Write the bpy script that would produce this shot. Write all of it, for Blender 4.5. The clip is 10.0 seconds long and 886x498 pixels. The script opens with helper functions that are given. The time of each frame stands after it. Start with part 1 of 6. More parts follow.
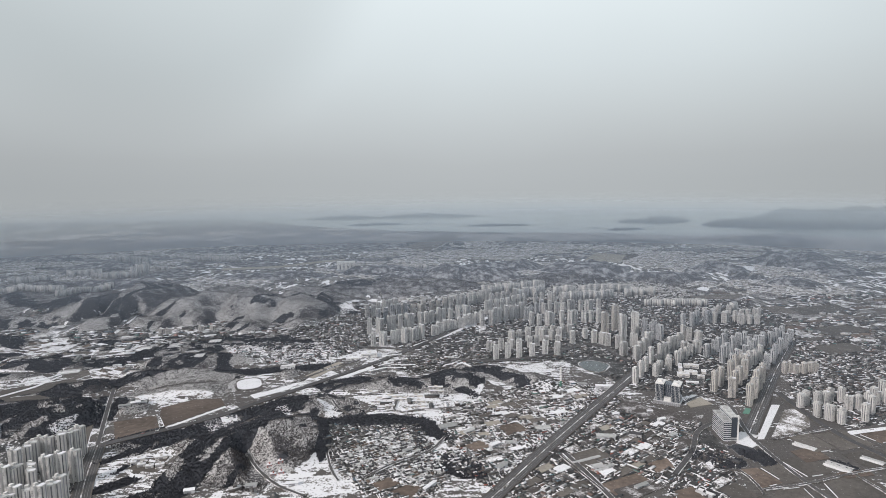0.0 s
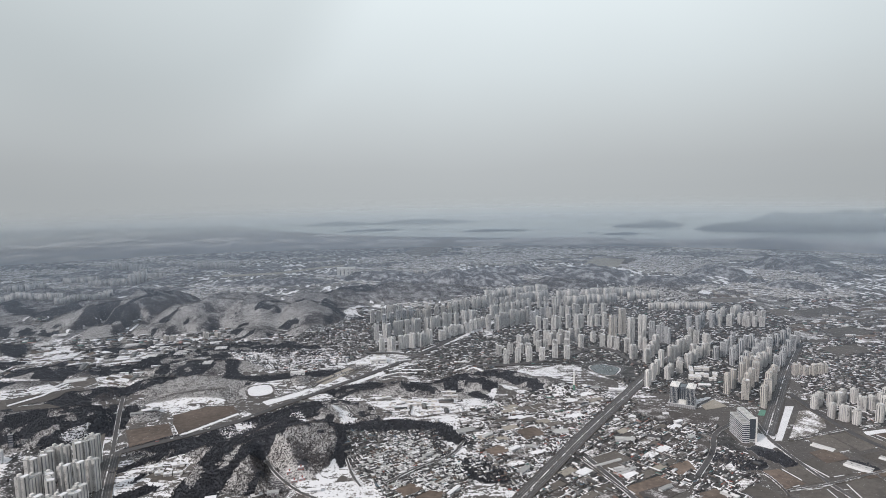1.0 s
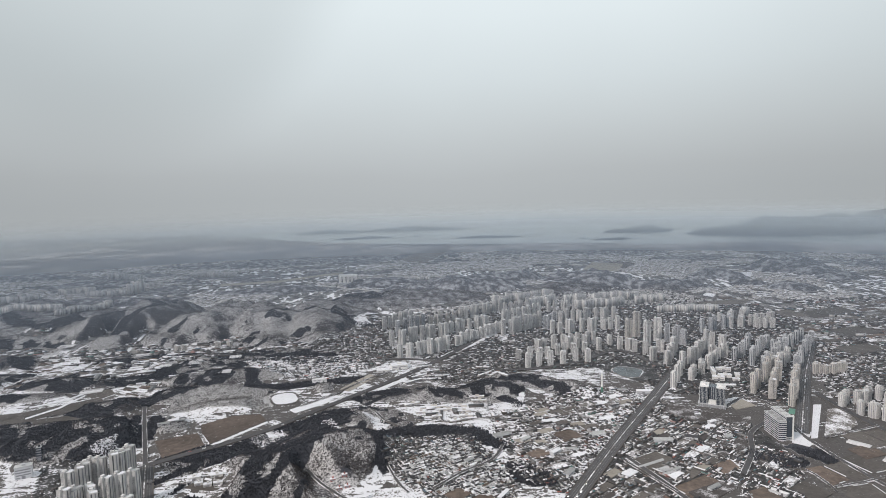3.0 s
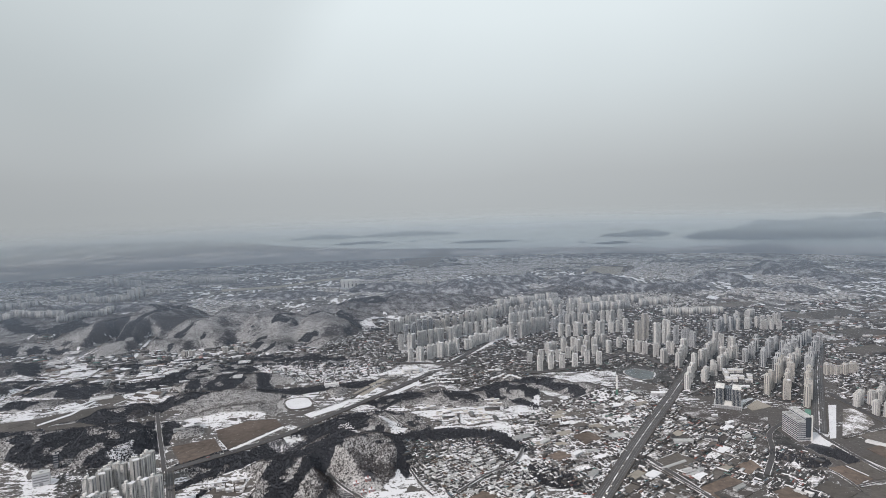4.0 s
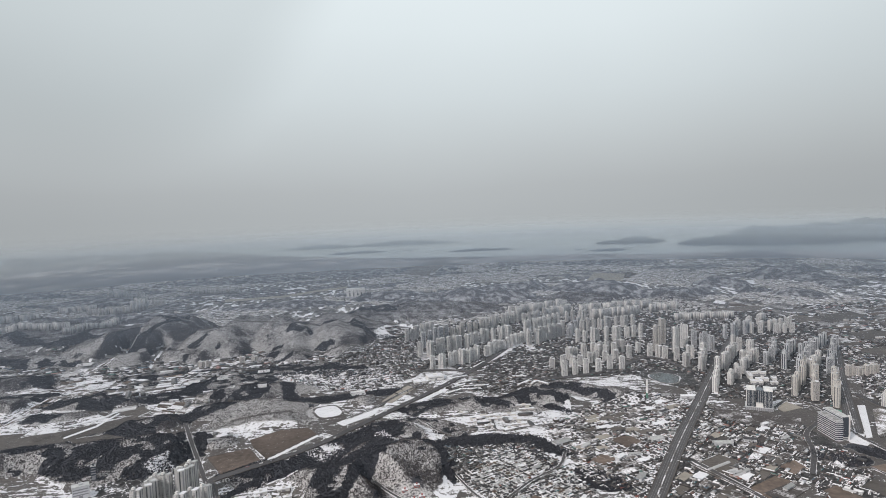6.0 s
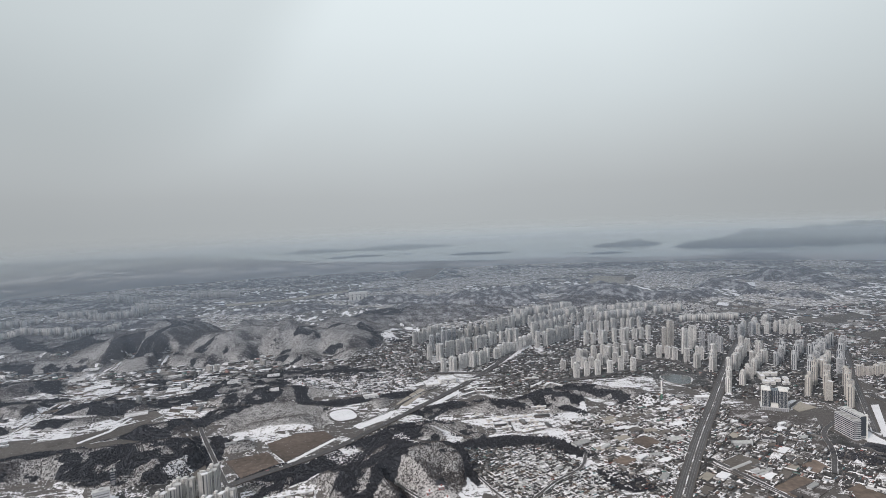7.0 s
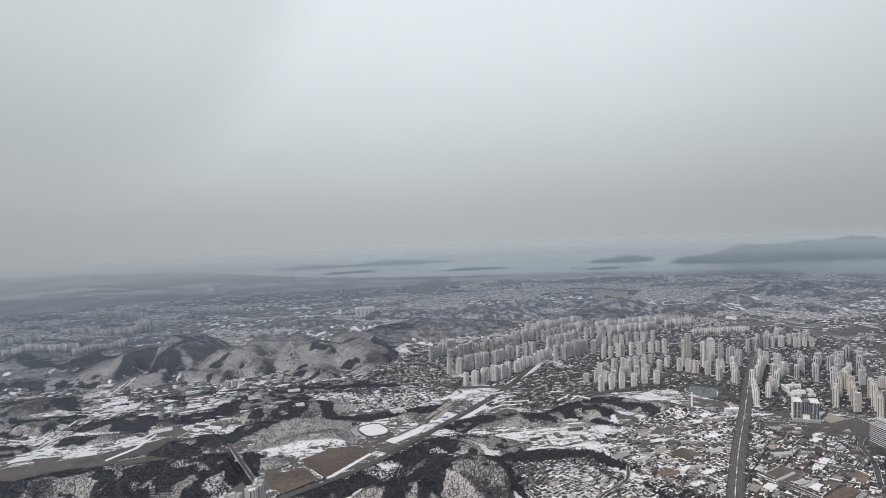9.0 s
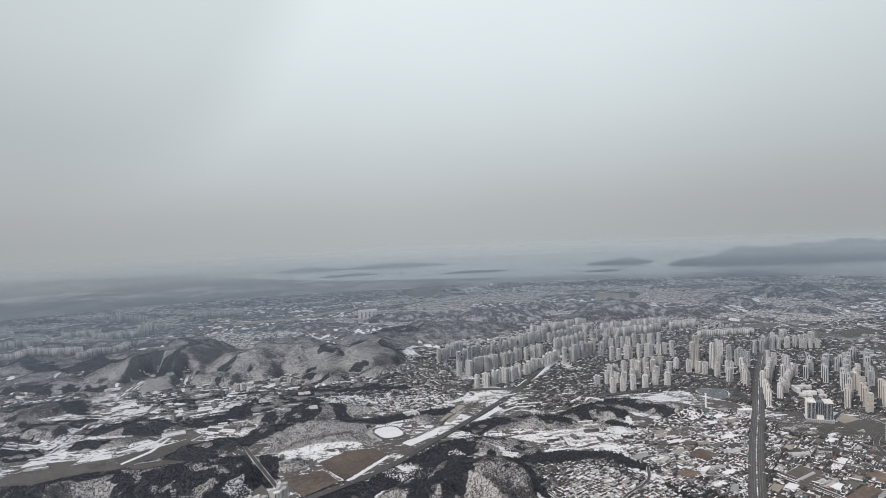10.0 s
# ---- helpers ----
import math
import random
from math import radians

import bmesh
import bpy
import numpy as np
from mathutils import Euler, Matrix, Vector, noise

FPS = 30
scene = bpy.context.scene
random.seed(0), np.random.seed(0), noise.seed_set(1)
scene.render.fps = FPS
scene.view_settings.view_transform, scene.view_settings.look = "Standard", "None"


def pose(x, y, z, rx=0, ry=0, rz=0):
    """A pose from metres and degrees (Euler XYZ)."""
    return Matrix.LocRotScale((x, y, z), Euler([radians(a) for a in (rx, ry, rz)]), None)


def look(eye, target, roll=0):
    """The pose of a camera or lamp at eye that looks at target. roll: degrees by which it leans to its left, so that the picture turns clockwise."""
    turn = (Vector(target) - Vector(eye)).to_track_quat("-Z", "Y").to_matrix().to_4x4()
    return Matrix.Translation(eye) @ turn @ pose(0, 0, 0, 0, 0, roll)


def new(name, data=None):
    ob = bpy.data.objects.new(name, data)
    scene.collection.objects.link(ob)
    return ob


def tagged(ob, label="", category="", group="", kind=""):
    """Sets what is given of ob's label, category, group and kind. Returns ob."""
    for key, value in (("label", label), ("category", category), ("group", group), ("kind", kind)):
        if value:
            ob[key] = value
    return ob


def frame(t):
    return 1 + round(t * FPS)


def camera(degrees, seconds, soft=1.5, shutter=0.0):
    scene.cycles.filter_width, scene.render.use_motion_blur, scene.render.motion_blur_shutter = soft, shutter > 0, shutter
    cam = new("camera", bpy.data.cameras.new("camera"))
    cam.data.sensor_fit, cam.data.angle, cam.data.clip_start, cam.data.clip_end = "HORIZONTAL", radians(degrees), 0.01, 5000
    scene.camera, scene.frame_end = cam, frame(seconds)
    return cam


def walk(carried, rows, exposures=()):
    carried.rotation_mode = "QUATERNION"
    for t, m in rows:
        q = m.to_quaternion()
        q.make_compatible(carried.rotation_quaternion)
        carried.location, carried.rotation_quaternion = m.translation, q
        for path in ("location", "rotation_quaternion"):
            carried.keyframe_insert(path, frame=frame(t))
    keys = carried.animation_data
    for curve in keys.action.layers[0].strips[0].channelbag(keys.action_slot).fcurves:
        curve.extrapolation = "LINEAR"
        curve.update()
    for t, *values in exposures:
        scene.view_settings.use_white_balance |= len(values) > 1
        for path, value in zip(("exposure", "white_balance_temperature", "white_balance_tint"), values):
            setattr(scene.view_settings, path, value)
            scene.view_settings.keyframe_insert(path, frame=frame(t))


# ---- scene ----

# ---- camera and its flight ----
cam = camera(72.14, 10.0, soft=0.6)
PATH = [
    (0, look((-0.00, -0.00, 350.00), (-0.00, 992.44, 227.25), -0.869)),
    (0.5, look((-17.85, 0.64, 348.97), (-10.14, 993.65, 231.23), -0.957)),
    (1, look((-35.82, 1.36, 347.87), (-20.26, 994.80, 234.61), -1.097)),
    (1.5, look((-53.74, 2.24, 346.66), (-29.92, 995.90, 236.82), -1.219)),
    (2, look((-71.74, 3.32, 345.42), (-40.61, 997.14, 238.90), -1.334)),
    (2.5, look((-89.93, 4.46, 344.22), (-51.67, 998.29, 240.19), -1.435)),
    (4, look((-143.53, 7.81, 340.85), (-86.09, 1001.81, 247.80), -1.727)),
    (4.5, look((-161.53, 8.82, 339.74), (-97.89, 1002.84, 251.01), -1.831)),
    (5, look((-179.55, 9.80, 338.78), (-109.95, 1003.79, 254.27), -1.914)),
    (5.5, look((-197.70, 10.80, 337.90), (-122.02, 1004.63, 256.72), -2.009)),
    (7, look((-252.06, 14.96, 335.34), (-157.63, 1007.91, 263.76), -2.258)),
    (7.5, look((-270.47, 16.58, 334.41), (-169.98, 1009.10, 265.05), -2.302)),
    (8, look((-288.66, 18.34, 333.56), (-182.32, 1010.42, 266.62), -2.343)),
    (8.5, look((-306.48, 20.25, 333.00), (-193.98, 1012.18, 274.58), -2.345)),
    (9, look((-324.18, 22.23, 332.69), (-206.80, 1014.26, 287.00), -2.212)),
    (9.5, look((-341.95, 24.09, 332.50), (-218.99, 1015.50, 287.88), -2.243)),
    (10, look((-359.94, 25.88, 332.09), (-230.99, 1016.69, 291.22), -2.252)),
]
walk(cam, PATH, [(0.0, 0.06), (5.0, 0.01), (10.0, -0.04)])

# ---- sky, sun, exposure ----
scene.view_settings.exposure = 0.0
SUN_DIR = Vector((-0.64, -0.48, 0.60)).normalized()


def nodes_of(tree):
    tree.nodes.clear()

    def add(kind, **kw):
        n = tree.nodes.new(kind)
        for k, v in kw.items():
            if k in ("operation", "blend_type", "data_type", "distance", "feature", "sky_type", "attribute_name",
                     "noise_dimensions", "voronoi_dimensions", "clamp", "interpolation_type"):
                setattr(n, k, v)
            else:
                n.inputs[k].default_value = v
        return n
    return add, tree.links.new


world = bpy.data.worlds.new("overcast_sky")
scene.world = world
world.use_nodes = True
add, link = nodes_of(world.node_tree)
sky = add("ShaderNodeTexSky", sky_type="NISHITA")
sky.sun_disc, sky.sun_elevation, sky.sun_rotation = False, math.asin(SUN_DIR.z), math.atan2(SUN_DIR.x, SUN_DIR.y)
sky.dust_density, sky.air_density = 6.0, 1.5
dim = add("ShaderNodeMixRGB", blend_type="MULTIPLY", Fac=1.0, Color2=(0.07, 0.07, 0.07, 1))
link(sky.outputs[0], dim.inputs[1])
tc = add("ShaderNodeTexCoord")
sep = add("ShaderNodeSeparateXYZ")
link(tc.outputs["Generated"], sep.inputs[0])
cloud = add("ShaderNodeTexNoise", Scale=1.6, Detail=4.0, Roughness=0.5)
link(tc.outputs["Generated"], cloud.inputs["Vector"])
lift = add("ShaderNodeMath", operation="MULTIPLY_ADD")
link(cloud.outputs[0], lift.inputs[0])
lift.inputs[1].default_value = 0.10
link(sep.outputs[2], lift.inputs[2])
deck = add("ShaderNodeValToRGB")
link(lift.outputs[0], deck.inputs[0])
e = deck.color_ramp.elements
e[0].position, e[0].color = 0.03, (0.425, 0.452, 0.468, 1)
e[1].position, e[1].color = 0.95, (0.66, 0.70, 0.73, 1)
for at, col in ((0.07, (0.445, 0.472, 0.488)), (0.13, (0.505, 0.542, 0.562)), (0.22, (0.60, 0.655, 0.68)), (0.32, (0.69, 0.755, 0.78)), (0.45, (0.76, 0.83, 0.855))):
    k = e.new(at)
    k.color = (*col, 1)
mixsky = add("ShaderNodeMixRGB", Fac=0.92)
link(dim.outputs[0], mixsky.inputs[1])
veil = add("ShaderNodeVectorMath", operation="DOT_PRODUCT")
link(tc.outputs["Generated"], veil.inputs[0])
veil.inputs[1].default_value = Vector((0.06, 0.93, 0.36)).normalized()
thin = add("ShaderNodeMapRange", interpolation_type="SMOOTHSTEP")
thin.inputs[1].default_value, thin.inputs[2].default_value, thin.inputs[3].default_value, thin.inputs[4].default_value = 0.72, 1.0, 0.97, 1.14
link(veil.outputs["Value"], thin.inputs[0])
glow = add("ShaderNodeMixRGB", blend_type="MULTIPLY", Fac=1.0)
link(deck.outputs[0], glow.inputs[1])
link(thin.outputs[0], glow.inputs[2])
west = add("ShaderNodeVectorMath", operation="DOT_PRODUCT")
link(tc.outputs["Generated"], west.inputs[0])
west.inputs[1].default_value = (-0.40, 0.83, 0.39)
thick = add("ShaderNodeMapRange", interpolation_type="SMOOTHSTEP")
thick.inputs[1].default_value, thick.inputs[2].default_value, thick.inputs[3].default_value, thick.inputs[4].default_value = 0.955, 1.0, 1.0, 0.84
ragged = add("ShaderNodeMath", operation="MULTIPLY_ADD")
link(cloud.outputs[0], ragged.inputs[0])
ragged.inputs[1].default_value = 0.05
link(west.outputs["Value"], ragged.inputs[2])
link(ragged.outputs[0], thick.inputs[0])
grey = add("ShaderNodeMixRGB", blend_type="MULTIPLY", Fac=1.0)
link(glow.outputs[0], grey.inputs[1])
link(thick.outputs[0], grey.inputs[2])
link(grey.outputs[0], mixsky.inputs[2])
bg = add("ShaderNodeBackground", Strength=1.0)
link(mixsky.outputs[0], bg.inputs[0])
link(bg.outputs[0], add("ShaderNodeOutputWorld").inputs[0])

sun_data = bpy.data.lights.new("sun", "SUN")
sun_data.energy, sun_data.angle, sun_data.color = 2.6, radians(4.5), (1.0, 0.93, 0.88)
sun = new("sun", sun_data)
sun.matrix_world = look(SUN_DIR * 900, (0, 0, 0))

# ---- helpers for numbers ----
rng = np.random.default_rng(7)
HASH = np.random.default_rng(3).random((256, 256))


def vnoise(x, y):
    """Smooth lattice noise, 0 to 1."""
    xi, yi = np.floor(x).astype(int), np.floor(y).astype(int)
    fx, fy = x - xi, y - yi
    fx, fy = fx * fx * (3 - 2 * fx), fy * fy * (3 - 2 * fy)
    a, b = HASH[xi % 256, yi % 256], HASH[(xi + 1) % 256, yi % 256]
    c, d = HASH[xi % 256, (yi + 1) % 256], HASH[(xi + 1) % 256, (yi + 1) % 256]
    return (a * (1 - fx) + b * fx) * (1 - fy) + (c * (1 - fx) + d * fx) * fy


def fbm(x, y, size, octaves=4):
    total, amp, k = 0.0, 0.5, 1.0 / size
    for _ in range(octaves):
        total = total + amp * vnoise(x * k + 17.3, y * k + 5.1)
        amp, k = amp * 0.5, k * 2.03
    return total / (1 - 0.5 ** octaves)


def inside(poly, x, y):
    """Whether points lie in a polygon of (x, y) corners."""
    hit = np.zeros(np.shape(x), bool)
    n = len(poly)
    for i in range(n):
        (x0, y0), (x1, y1) = poly[i], poly[(i + 1) % n]
        if y0 != y1:
            hit ^= ((y0 > y) != (y1 > y)) & (x < (x1 - x0) * (y - y0) / (y1 - y0) + x0)
    return hit


def to_line(pts, x, y):
    """Distance of points from a polyline."""
    best = np.full(np.shape(x), 1e9)
    for (x0, y0), (x1, y1) in zip(pts, pts[1:]):
        dx, dy = x1 - x0, y1 - y0
        t = np.clip(((x - x0) * dx + (y - y0) * dy) / (dx * dx + dy * dy + 1e-9), 0, 1)
        best = np.minimum(best, np.hypot(x - x0 - t * dx, y - y0 - t * dy))
    return best


# ---- plan of roads and fields ----
ROADS = [   # half-width, corners
    (8.5, [(29, 596), (49, 621), (107, 707), (172, 802), (268, 936), (311, 997), (439, 1176), (624, 1418), (726, 1545)]),
    (8.5, [(404, 773), (489, 897), (581, 1031), (708, 1205)]), (2.4, [(355, 880), (408, 915), (424, 872), (404, 779), (400, 717), (403, 650), (408, 608)]),
    (4.5, [(523, 922), (517, 818), (521, 752), (537, 693)]), (9, [(-395, 614), (-423, 675), (-460, 766)]),
    (2.6, [(-460, 766), (-497, 850), (-530, 925), (-556, 987)]), (3, [(265, 667), (308, 724), (339, 781), (382, 817)]),
    (3, [(178, 614), (166, 664), (149, 724)]),
]
ROADS += [
    (5.0, [(-457, 766), (-420, 794), (-378, 823), (-324, 871), (-298, 904), (-217, 999), (-114, 1126), (-45, 1226), (49, 1384)]),
    (1.7, [(-251, 734), (-228, 696), (-193, 655), (-156, 630)]),
    (4, [(-208, 1251), (-170, 1211), (-99, 1195), (56, 1106), (188, 1134), (303, 1206), (338, 1092)]),
    (1.7, [(-97, 669), (-61, 706), (-20, 737), (0, 779)]), (1.3, [(-151, 734), (-137, 688), (-125, 664)]), (1.25, [(142, 718), (156, 678), (172, 633)]),
    (1.25, [(318, 670), (342, 674), (346, 640), (343, 618)]), (1.25, [(349, 629), (398, 639), (469, 662), (532, 678)]),
]
ROADS += [
    (1.25, [(423, 754), (479, 771), (520, 784)]), (1.25, [(468, 661), (474, 619), (476, 602)]),
    (1.5, [(-300, 957), (-254, 1008), (-208, 1076), (-161, 1128)]), (1.5, [(-176, 915), (-160, 880), (-137, 855)]),
    (1.5, [(-75, 925), (-74, 867), (-35, 872), (21, 878)]),
]
FIELDS = [
    ("brown", [(-436, 898), (-397, 929), (-356, 932), (-340, 903), (-399, 825), (-422, 862)]),
    ("brown", [(-481, 844), (-430, 867), (-405, 823), (-448, 786)]), ("grey", [(-516, 812), (-506, 837), (-473, 766), (-480, 758)]),
    ("grey", [(152, 720), (190, 740), (206, 715), (164, 684)]), ("brown", [(173, 647), (221, 671), (232, 655), (184, 622)]),
    ("brown", [(345, 676), (367, 680), (377, 644), (349, 634)]), ("grey", [(370, 680), (398, 688), (401, 647), (380, 642)]),
    ("grey", [(362, 629), (394, 635), (392, 592), (328, 583)]), ("grey", [(423, 652), (478, 658), (492, 600), (416, 602)]),
    ("grey", [(486, 767), (532, 780), (546, 735), (493, 720)]),
]
FIELDS += [
    ("brown", [(543, 774), (595, 785), (596, 754), (556, 739)]), ("grey", [(486, 710), (541, 724), (551, 686), (496, 674)]),
    ("grey", [(403, 698), (446, 711), (447, 664), (413, 656)]), ("brown", [(251, 630), (273, 639), (281, 606), (241, 596)]),
    ("snow", [(487, 872), (499, 871), (415, 756), (406, 756)]), ("snow", [(537, 776), (597, 788), (590, 778), (534, 765)]),
    ("snow", [(-315, 945), (-284, 975), (-248, 1001), (-259, 969), (-303, 930)]), ("grey", [(-721, 950), (-664, 960), (-630, 943), (-673, 907)]),
    ("grey", [(-877, 935), (-850, 986), (-797, 989), (-806, 910), (-852, 890)]),
    ("grey", [(-747, 984), (-686, 1022), (-658, 1046), (-639, 1023), (-671, 975), (-718, 939)]),
]
FIELDS += [
    ("grey", [(-689, 1062), (-662, 1091), (-636, 1062), (-653, 1026)]), ("grey", [(-388, 701), (-375, 728), (-350, 733), (-350, 689)]),
    ("brown", [(-63, 637), (-45, 653), (-29, 648), (-37, 620)]), ("brown", [(-87, 655), (-66, 671), (-53, 656), (-74, 637)]),
    ("brown", [(21, 749), (45, 765), (60, 748), (36, 733)]), ("grey", [(684, 1667), (849, 1689), (810, 1626), (670, 1609)]),
    ("grey", [(855, 1499), (1010, 1540), (1010, 1461), (862, 1425)]), ("grey", [(805, 1310), (903, 1330), (934, 1269), (806, 1242)]),
    ("grey", [(-207, 2871), (60, 3640), (111, 3440), (-52, 2773)]), ("grey", [(727, 2582), (838, 2543), (726, 2351), (633, 2382)]),
]
FIELDS += [
    ("dark", [(280, 915), (304, 868), (370, 836), (353, 809), (282, 827), (256, 870)]),
    ("tan", [(364, 888), (395, 906), (402, 878), (364, 866)]),
    ("snow", [(-64, 1219), (35, 1350), (105, 1463), (110, 1448), (32, 1318), (-61, 1200)]),
    ("dark", [(10, 1069), (324, 773), (314, 739), (287, 724)][1:] + [(306, 765)]),
    ("brown", [(72, 809), (101, 822), (113, 795), (84, 778)]),
    ("grey", [(-849, 939), (-783, 975), (-747, 984), (-718, 939), (-754, 908), (-809, 887)]),
]
FIELDS += [("green", [(429, 842), (439, 837), (452, 855), (443, 861)]), ("snow", [(391, 775), (402, 785), (401, 741), (388, 732), (374, 746)])]
FIELDS += [("tan", [(-850, 2326), (-638, 2362), (-503, 2490), (-412, 2545), (-408, 2493), (-497, 2440), (-629, 2317), (-834, 2269)]), ("tan", [(550, 2374), (678, 2315), (769, 2526), (660, 2607)]), ("snow", [(552, 1748), (603, 1725), (618, 1760), (571, 1783)]), ("snow", [(745, 1767), (761, 1732), (788, 1765), (780, 1810)]), ("snow", [(1023, 2107), (1074, 2076), (1134, 2165), (1091, 2196)])]
FIELDS += [("tan", [(-246, 1035), (-229, 1022), (-209, 1057), (-225, 1074)]), ("tan", [(-224, 1077), (-208, 1060), (-186, 1098), (-200, 1115)])]
FIELDS += [
    ("mixed", [(494, 850), (511, 856), (511, 818), (497, 792), (465, 771), (428, 762)]),
    ("brown", [(429, 720), (464, 731), (466, 700), (431, 690)]),
    ("grey", [(449, 760), (483, 771), (489, 725), (455, 716)]),
    ("brown", [(450, 664), (487, 671), (490, 658), (454, 651)]),
    ("grey", [(298, 631), (324, 646), (337, 616), (308, 600)]),
    ("brown", [(245, 696), (270, 707), (271, 683), (245, 671)]),
    ("dark", [(184, 634), (232, 655), (245, 640), (192, 608)]),
    ("grey", [(724, 1170), (814, 1189), (811, 1129), (728, 1115)]),
    ("grey", [(802, 1512), (860, 1529), (867, 1452), (799, 1439)]),
    ("dark", [(645, 1261), (701, 1276), (686, 1236), (635, 1227)]),
]
FIELDS += [
    ("snow", [(-874, 1262), (-822, 1294), (-798, 1275), (-847, 1239)]), ("snow", [(-727, 957), (-701, 1001), (-689, 1059), (-686, 1056), (-695, 996), (-723, 952)]),
    ("snow", [(-752, 1008), (-709, 1040), (-694, 1076), (-691, 1072), (-705, 1034), (-748, 1003)]),
    ("snow", [(-856, 898), (-815, 899), (-775, 922), (-772, 917), (-811, 894), (-853, 892)]),
    ("grey", [(-778, 963), (-753, 979), (-742, 965), (-762, 945)]), ("snow", [(-757, 1357), (-789, 1525), (-782, 1519), (-747, 1351)]),
    ("snow", [(-339, 901), (-397, 823), (-393, 818), (-336, 895)]), ("snow", [(-185, 1027), (-133, 1088), (-127, 1077), (-178, 1018)]),
]

# terraced plots in the valleys: four corners, plots along, plots across
TERRACES = [
    ([(-880, 1208), (-804, 1179), (-829, 1328), (-903, 1308)], 2, 7), ([(-863, 1011), (-850, 1037), (-833, 1170), (-864, 1178)], 6, 3),
    ([(-886, 1336), (-858, 1345), (-856, 1572), (-884, 1546)], 6, 2), ([(-674, 1155), (-638, 1169), (-574, 1309), (-700, 1285)], 3, 5),
    ([(-652, 1305), (-576, 1318), (-527, 1399), (-635, 1391)], 4, 3), ([(-779, 1196), (-721, 1168), (-700, 1254), (-756, 1284)], 3, 3),
    ([(-844, 1150), (-784, 1176), (-778, 1283), (-865, 1248)], 4, 5), ([(-952, 1073), (-897, 1048), (-899, 1086), (-966, 1116)], 2, 3),
    ([(-376, 679), (-349, 675), (-342, 715), (-387, 734)], 3, 3),
]
TERRACES += [
    ([(-635, 1056), (-575, 1025), (-559, 1086), (-640, 1115)], 3, 4),
]
frng = random.Random(23)
for (a, b, c, d), along, across in TERRACES:
    across = round(across * 1.8)
    def spot(u, v):
        return tuple((1 - v) * ((1 - u) * a[i] + u * b[i]) + v * ((1 - u) * d[i] + u * c[i]) for i in (0, 1))
    for j in range(across):
        cuts = [0.0] + sorted((k + frng.uniform(-0.3, 0.3)) / along for k in range(1, along)) + [1.0]
        for u0, u1 in zip(cuts, cuts[1:]):
            v0, v1 = (j + frng.uniform(0.02, 0.2)) / across, (j + frng.uniform(0.62, 0.92)) / across
            FIELDS.append((frng.choice(("snow", "snow", "grey", "brown", "mixed", "mixed")), [spot(u0 + 0.02, v0), spot(u1 - 0.02, v0), spot(u1 - 0.02, v1), spot(u0 + 0.02, v1)]))

# ---- lie of the land: hills as (x, y, half-length, half-width, turn, height) ----
HILLS_NEAR = [
    (-569, 847, 125, 85, 10, 22), (-702, 962, 120, 60, 15, 16), (-312, 726, 85, 60, 20, 18), (-231, 766, 95, 95, 0, 26), (-184, 773, 45, 70, 0, 16),
    (-213, 889, 60, 35, 0, 10), (-82, 977, 110, 26, 8, 16), (27, 1006, 60, 40, -10, 16), (73, 1039, 70, 34, -25, 14), (145, 989, 65, 28, -40, 12),
    (-741, 1110, 75, 34, 5, 15), (-768, 1042, 90, 30, 5, 12), (-484, 1105, 150, 42, 15, 22), (-482, 1029, 130, 40, 10, 18), (-411, 975, 70, 40, 5, 10),
]
HILLS_NEAR += [
    (-265, 1031, 90, 30, 3, 10), (-589, 983, 90, 40, 30, 14), (-700, 863, 160, 45, 10, 18), (-611, 875, 110, 60, 0, 18), (-797, 864, 140, 60, 5, 16),
    (-1069, 1456, 110, 55, 10, 20), (-1007, 1265, 120, 55, 10, 18), (-889, 1119, 110, 45, 5, 16), (-715, 1250, 70, 38, 10, 14),
    (-841, 1392, 60, 30, 10, 10), (-1212, 1697, 140, 40, 5, 16), (-920, 1297, 60, 30, 10, 10), (-813, 1411, 120, 60, 20, 22),
    (-1038, 1742, 150, 60, 15, 20), (-161, 1066, 50, 18, 10, 6),
]
HILLS_RANGE = [
    (-846, 1594, 170, 170, 25, 50), (-837, 1701, 120, 150, 0, 52), (-648, 1516, 95, 160, 15, 46), (-596, 1590, 110, 160, -10, 52),
    (-492, 1570, 120, 150, 10, 52), (-366, 1510, 95, 110, -15, 40), (-348, 1629, 130, 110, 0, 44), (-278, 1781, 150, 100, 20, 34),
    (-128, 1805, 150, 90, 0, 44), (-894, 1532, 150, 90, 25, 30), (-1043, 1607, 160, 70, 10, 24), (-1247, 1771, 200, 70, 10, 24),
    (-457, 1390, 60, 60, 0, 20), (-326, 1392, 60, 50, 0, 16), (-688, 1431, 60, 70, 20, 24),
]
HILLS_FAR = [
    (-1254, 1883, 110, 90, 0, 34), (-46, 1856, 170, 80, 0, 34), (-88, 2050, 150, 80, 10, 36), (84, 2037, 200, 90, 0, 46), (190, 2203, 190, 80, 15, 44),
    (335, 1888, 160, 70, -5, 30), (470, 1964, 190, 90, 10, 44), (500, 2181, 160, 90, 0, 34), (678, 1954, 170, 60, -8, 26), (-224, 2187, 150, 80, 0, 30),
    (-377, 3051, 500, 160, 0, 20), (-920, 2899, 360, 130, 0, 22), (-1307, 2360, 220, 70, 0, 26), (-589, 2105, 220, 60, 0, 18),
    (-1092, 1975, 260, 60, 8, 22),
]
